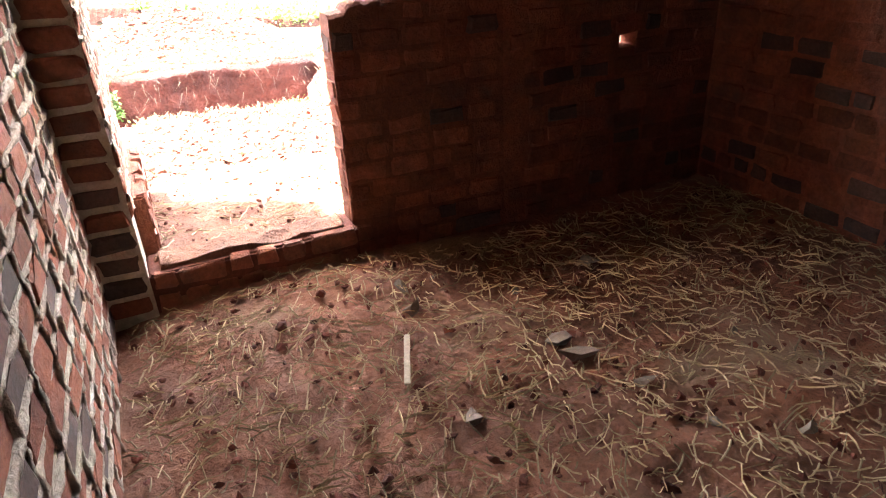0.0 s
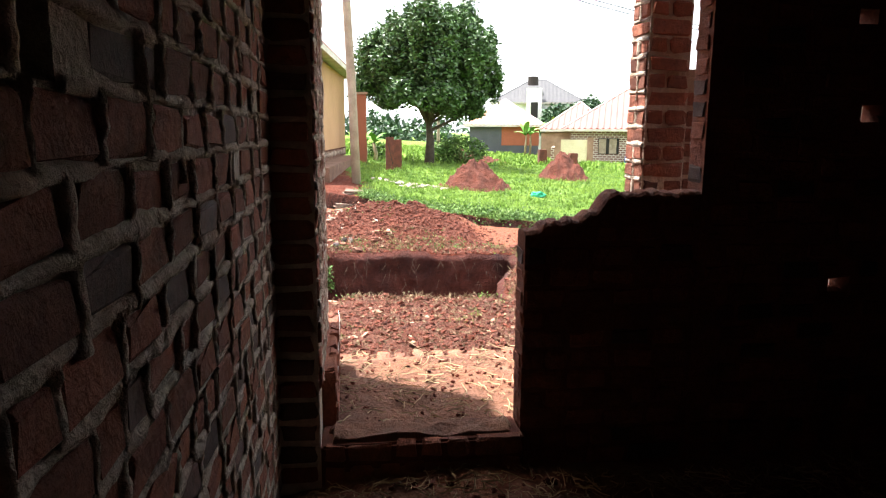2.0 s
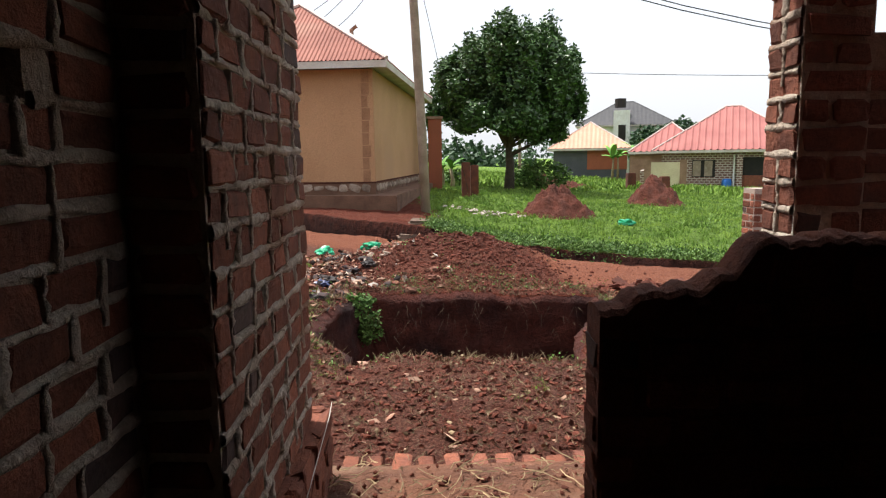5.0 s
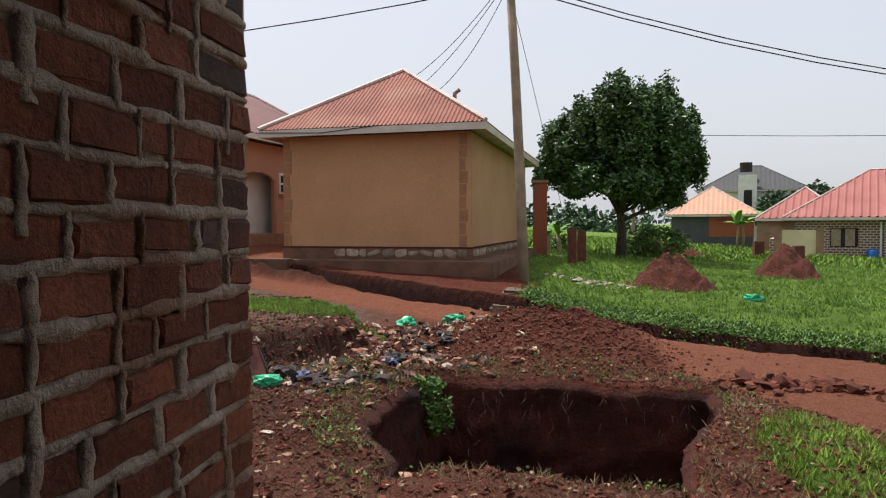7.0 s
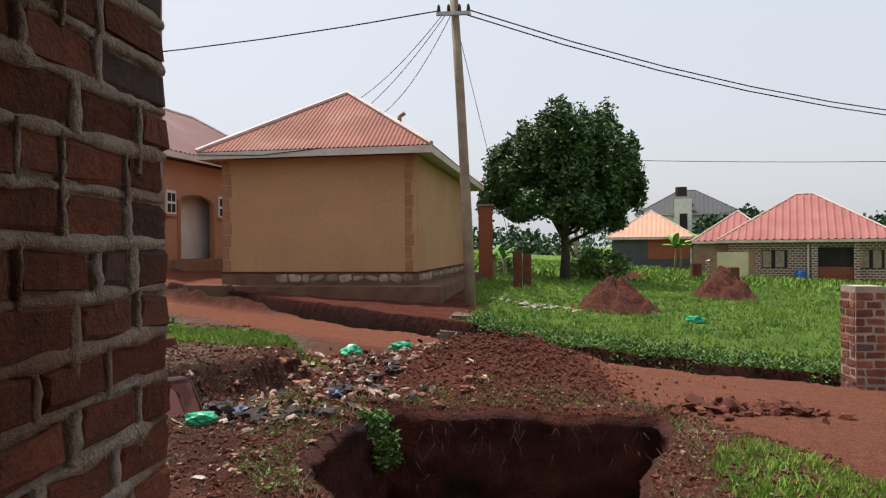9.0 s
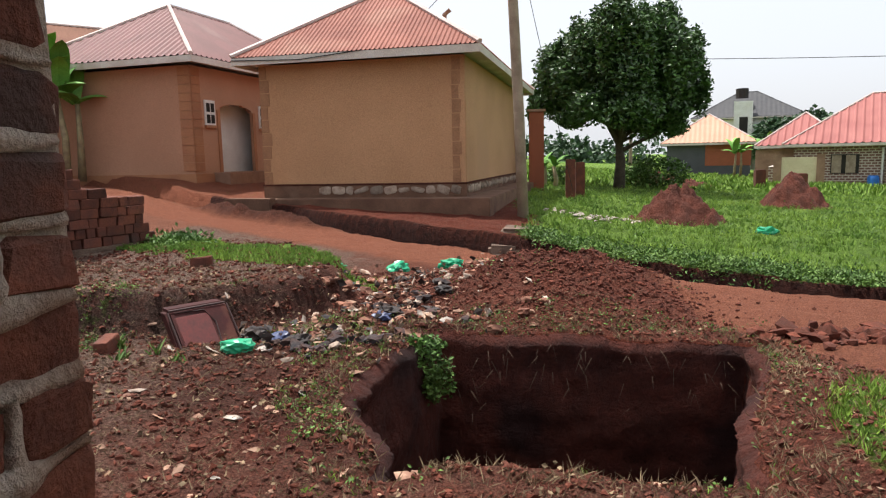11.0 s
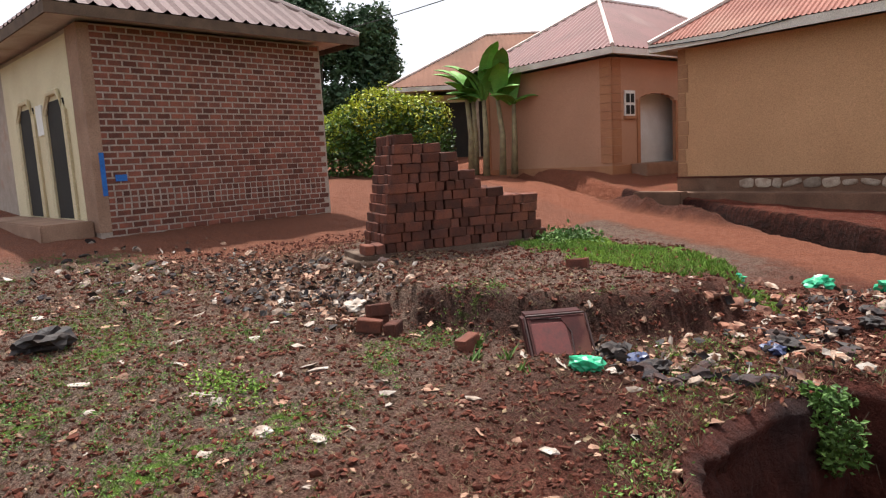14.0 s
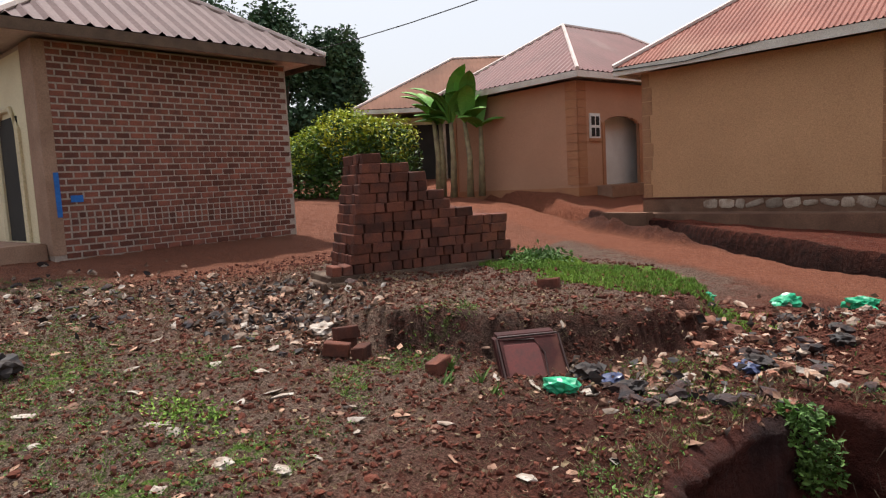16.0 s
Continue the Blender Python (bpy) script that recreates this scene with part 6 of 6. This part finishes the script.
wire = tagged(link_mesh("string_line", tube([(-0.06, 3.14, 0.30), (-0.055, 3.5, 0.42), (-0.05, 4.0, 0.52), (-0.06, 4.13, 0.53)], 0.002, 5), FASCIA), "pale builder's string on the footing", "string")

# ---------------------------------------------------------------- bricks of walls, last of all
off_holes = lambda c, z: all(abs(c + 0.25 - a) > w + 0.06 or abs(z - b_) > h for a, b_, w, h in WALL_HOLES)
off_joints = lambda c, z: all(abs(c + 0.25 - a) > w or abs(z - b_) > h + 0.012 for a, b_, w, h in WALL_HOLES)
js = lay_bricks(wall_left, (LX, 0.25, 0), (0, 1, 0), (1, 0, 0), 2.58, 0.06, 3.0, keep=off_holes, seed=2, headers=0.14, dark=0.12, limit=340, proud=0.0078)
mortar(wall_left, (LX, 0.25, 0), (0, 1, 0), (1, 0, 0), 2.58, 0.06, 3.0, js, 3, off_joints)
js = lay_bricks(porch_wall, (JX, DY + 0.005, 0), (0, 1, 0), (1, 0, 0), JY - DY, 0.5, 3.02, seed=3, headers=0.12, dark=0.07)
mortar(porch_wall, (JX, DY + 0.005, 0), (0, 1, 0), (1, 0, 0), JY - DY, 0.5, 3.02, js, 4, thick=1.15)
lay_bricks(porch_wall, (LX - 0.28, JY, 0), (1, 0, 0), (0, 1, 0), 0.46, 0.5, 3.02, seed=4, headers=0.5, dark=0.1)
lay_bricks(porch_wall, (LX + 0.005, DY, 0), (1, 0, 0), (0, -1, 0), 0.185, 0.05, 3.02, seed=5, headers=0.5, dark=0.3)
lay_bricks(footing, (-0.065, 3.14, 0), (0, 1, 0), (1, 0, 0), 0.97, 0.0, 0.5, seed=6, headers=0.4, dark=0.05)
lay_bricks(footing, (LX - 0.28, 4.12, 0), (1, 0, 0), (0, 1, 0), 0.53, 0.0, 0.5, seed=16, headers=0.4, dark=0.05)
near_holes = lambda c, z: all(abs(c + 0.84 - h[0]) > h[2] + 0.05 or abs(z - h[1]) > h[3] + 0.03 for h in HOLES)
lay_bricks(wall_low, (0.84, DY + 0.10, 0), (1, 0, 0), (0, -1, 0), 0.86, 0.0, 1.4, keep=lambda c, z: z + 0.06 < broken_top(c + 0.84), seed=27, headers=0.35, dark=0.1)
lay_bricks(wall_door, (0.84, DY + 0.10, 0), (1, 0, 0), (0, -1, 0), 2.3, 0.0, 3.0, keep=lambda c, z: c > 0.97 and near_holes(c, z), seed=7, headers=0.35, dark=0.1, limit=420)
lay_bricks(wall_low, (0.84, DY + 0.115, 0), (0, 1, 0), (-1, 0, 0), 0.125, 0.2, 1.17, seed=8, headers=1.0, dark=0.1, proud=0.006)
lay_bricks(wall_door, (1.715, DY + 0.115, 0), (0, 1, 0), (-1, 0, 0), 0.125, 1.42, 3.0, seed=28, headers=1.0, dark=0.2, proud=0.006)
lay_bricks(wall_right, (3.14, 0.6, 0), (0, 1, 0), (-1, 0, 0), 2.33, 0.0, 2.2, seed=9, headers=0.35, dark=0.2, limit=220)
lay_bricks(sill, (-0.12, DY + 0.012, 0), (1, 0, 0), (0, -1, 0), 0.95, 0.03, 0.25, seed=10, headers=0.6, dark=0.1)
js = lay_bricks(pier, (1.78, 3.765, 0), (0, 1, 0), (-1, 0, 0), 0.23, 0.15, 2.6, seed=11, headers=0.4, dark=0.05)
mortar(pier, (1.78, 3.765, 0), (0, 1, 0), (-1, 0, 0), 0.23, 0.15, 2.6, js, 6, thick=1.2)
lay_bricks(pier, (1.785, 3.76, 0), (1, 0, 0), (0, -1, 0), 0.25, 0.15, 2.6, seed=12, headers=0.4, dark=0.1)
lay_bricks(porch_front, (2.04, 3.78, 0), (1, 0, 0), (0, -1, 0), 0.6, 1.3, 1.98, seed=13, headers=0.4, dark=0.1)
lay_bricks(gcore, (5.1, 10.86, 0), (1, 0, 0), (0, -1, 0), 0.35, -0.3, 1.1, seed=14, headers=0.4, dark=0.05)
lay_bricks(gcore, (5.1, 10.87, 0), (0, 1, 0), (-1, 0, 0), 0.34, -0.3, 1.1, seed=15, headers=0.4, dark=0.05)
# edging bricks at the porch's outer edge
edging = thing("porch_edging", "row of red bricks edging the porch floor", "brick edging", (0.8, 4.33, 0.1))
for k in range(16):
    ob = bpy.data.objects.new("brick", rng.choice(STRETCH))
    scene.collection.objects.link(ob)
    ob.parent = edging
    ob.matrix_parent_inverse = edging.matrix_basis.inverted()
    ob.matrix_basis = pose(-0.02 + k * 0.128, 4.33 + rng.uniform(-0.01, 0.01), 0.135 + rng.uniform(-0.01, 0.01), 90 + rng.uniform(-4, 4), rng.uniform(-3, 3), 90)
# brick house: the wall that faces the yard, one joined mesh past the first 300
bh_wall_z0, bh_course = 0.538, 0.098
rb = random.Random(77)
joined_v, joined_f = [], []
small = [brick_mesh("brick", 0.2, 0.081, 0.03, s + 80, BRICK_FAR, 0.004) for s in range(5)]
small_h = [brick_mesh("brick", 0.095, 0.081, 0.03, s + 90, BRICK_FAR, 0.004) for s in range(4)]
made = 0
for row in range(35):
    z = bh_wall_z0 + (row + 0.5) * bh_course
    heads = row in (7, 8, 9)
    y = 7.38 + (0.11 if row % 2 else 0.0)
    while y < 11.50:
        length = 0.095 if heads else 0.2
        if y + length > 11.54:
            break
        c = y + length / 2
        if made < 300 and z < 2.9 and c > 8.6:
            ob = bpy.data.objects.new("brick", rb.choice(small_h if heads else small))
            scene.collection.objects.link(ob)
            ob.parent = core
            ob.matrix_basis = Matrix.Translation((-9.9 + 0.008 + rb.uniform(-0.003, 0.004), c, z)) @ pose(0, 0, 0, 0, rb.uniform(-1, 1), -90)
            ob.matrix_parent_inverse = Matrix.Identity(4)
            made += 1
        else:
            i = len(joined_v)
            hx, hz = length / 2 - 0.001, 0.040
            x0, x1 = -9.91, -9.9 + 0.008 + rb.uniform(-0.003, 0.004)
            joined_v += [(x0, c - hx, z - hz), (x0, c + hx, z - hz), (x0, c + hx, z + hz), (x0, c - hx, z + hz), (x1, c - hx + 0.006, z - hz + 0.006), (x1, c + hx - 0.006, z - hz + 0.006), (x1, c + hx - 0.006, z + hz - 0.006), (x1, c - hx + 0.006, z + hz - 0.006)]
            joined_f += [(i + 4, i + 5, i + 6, i + 7), (i, i + 1, i + 5, i + 4), (i + 1, i + 2, i + 6, i + 5), (i + 2, i + 3, i + 7, i + 6), (i + 3, i, i + 4, i + 7)]
        y += length + 0.019
rest = raw("bricks", joined_v, joined_f, BRICK_JOINED, bh)
rest["kind"] = "stuff"
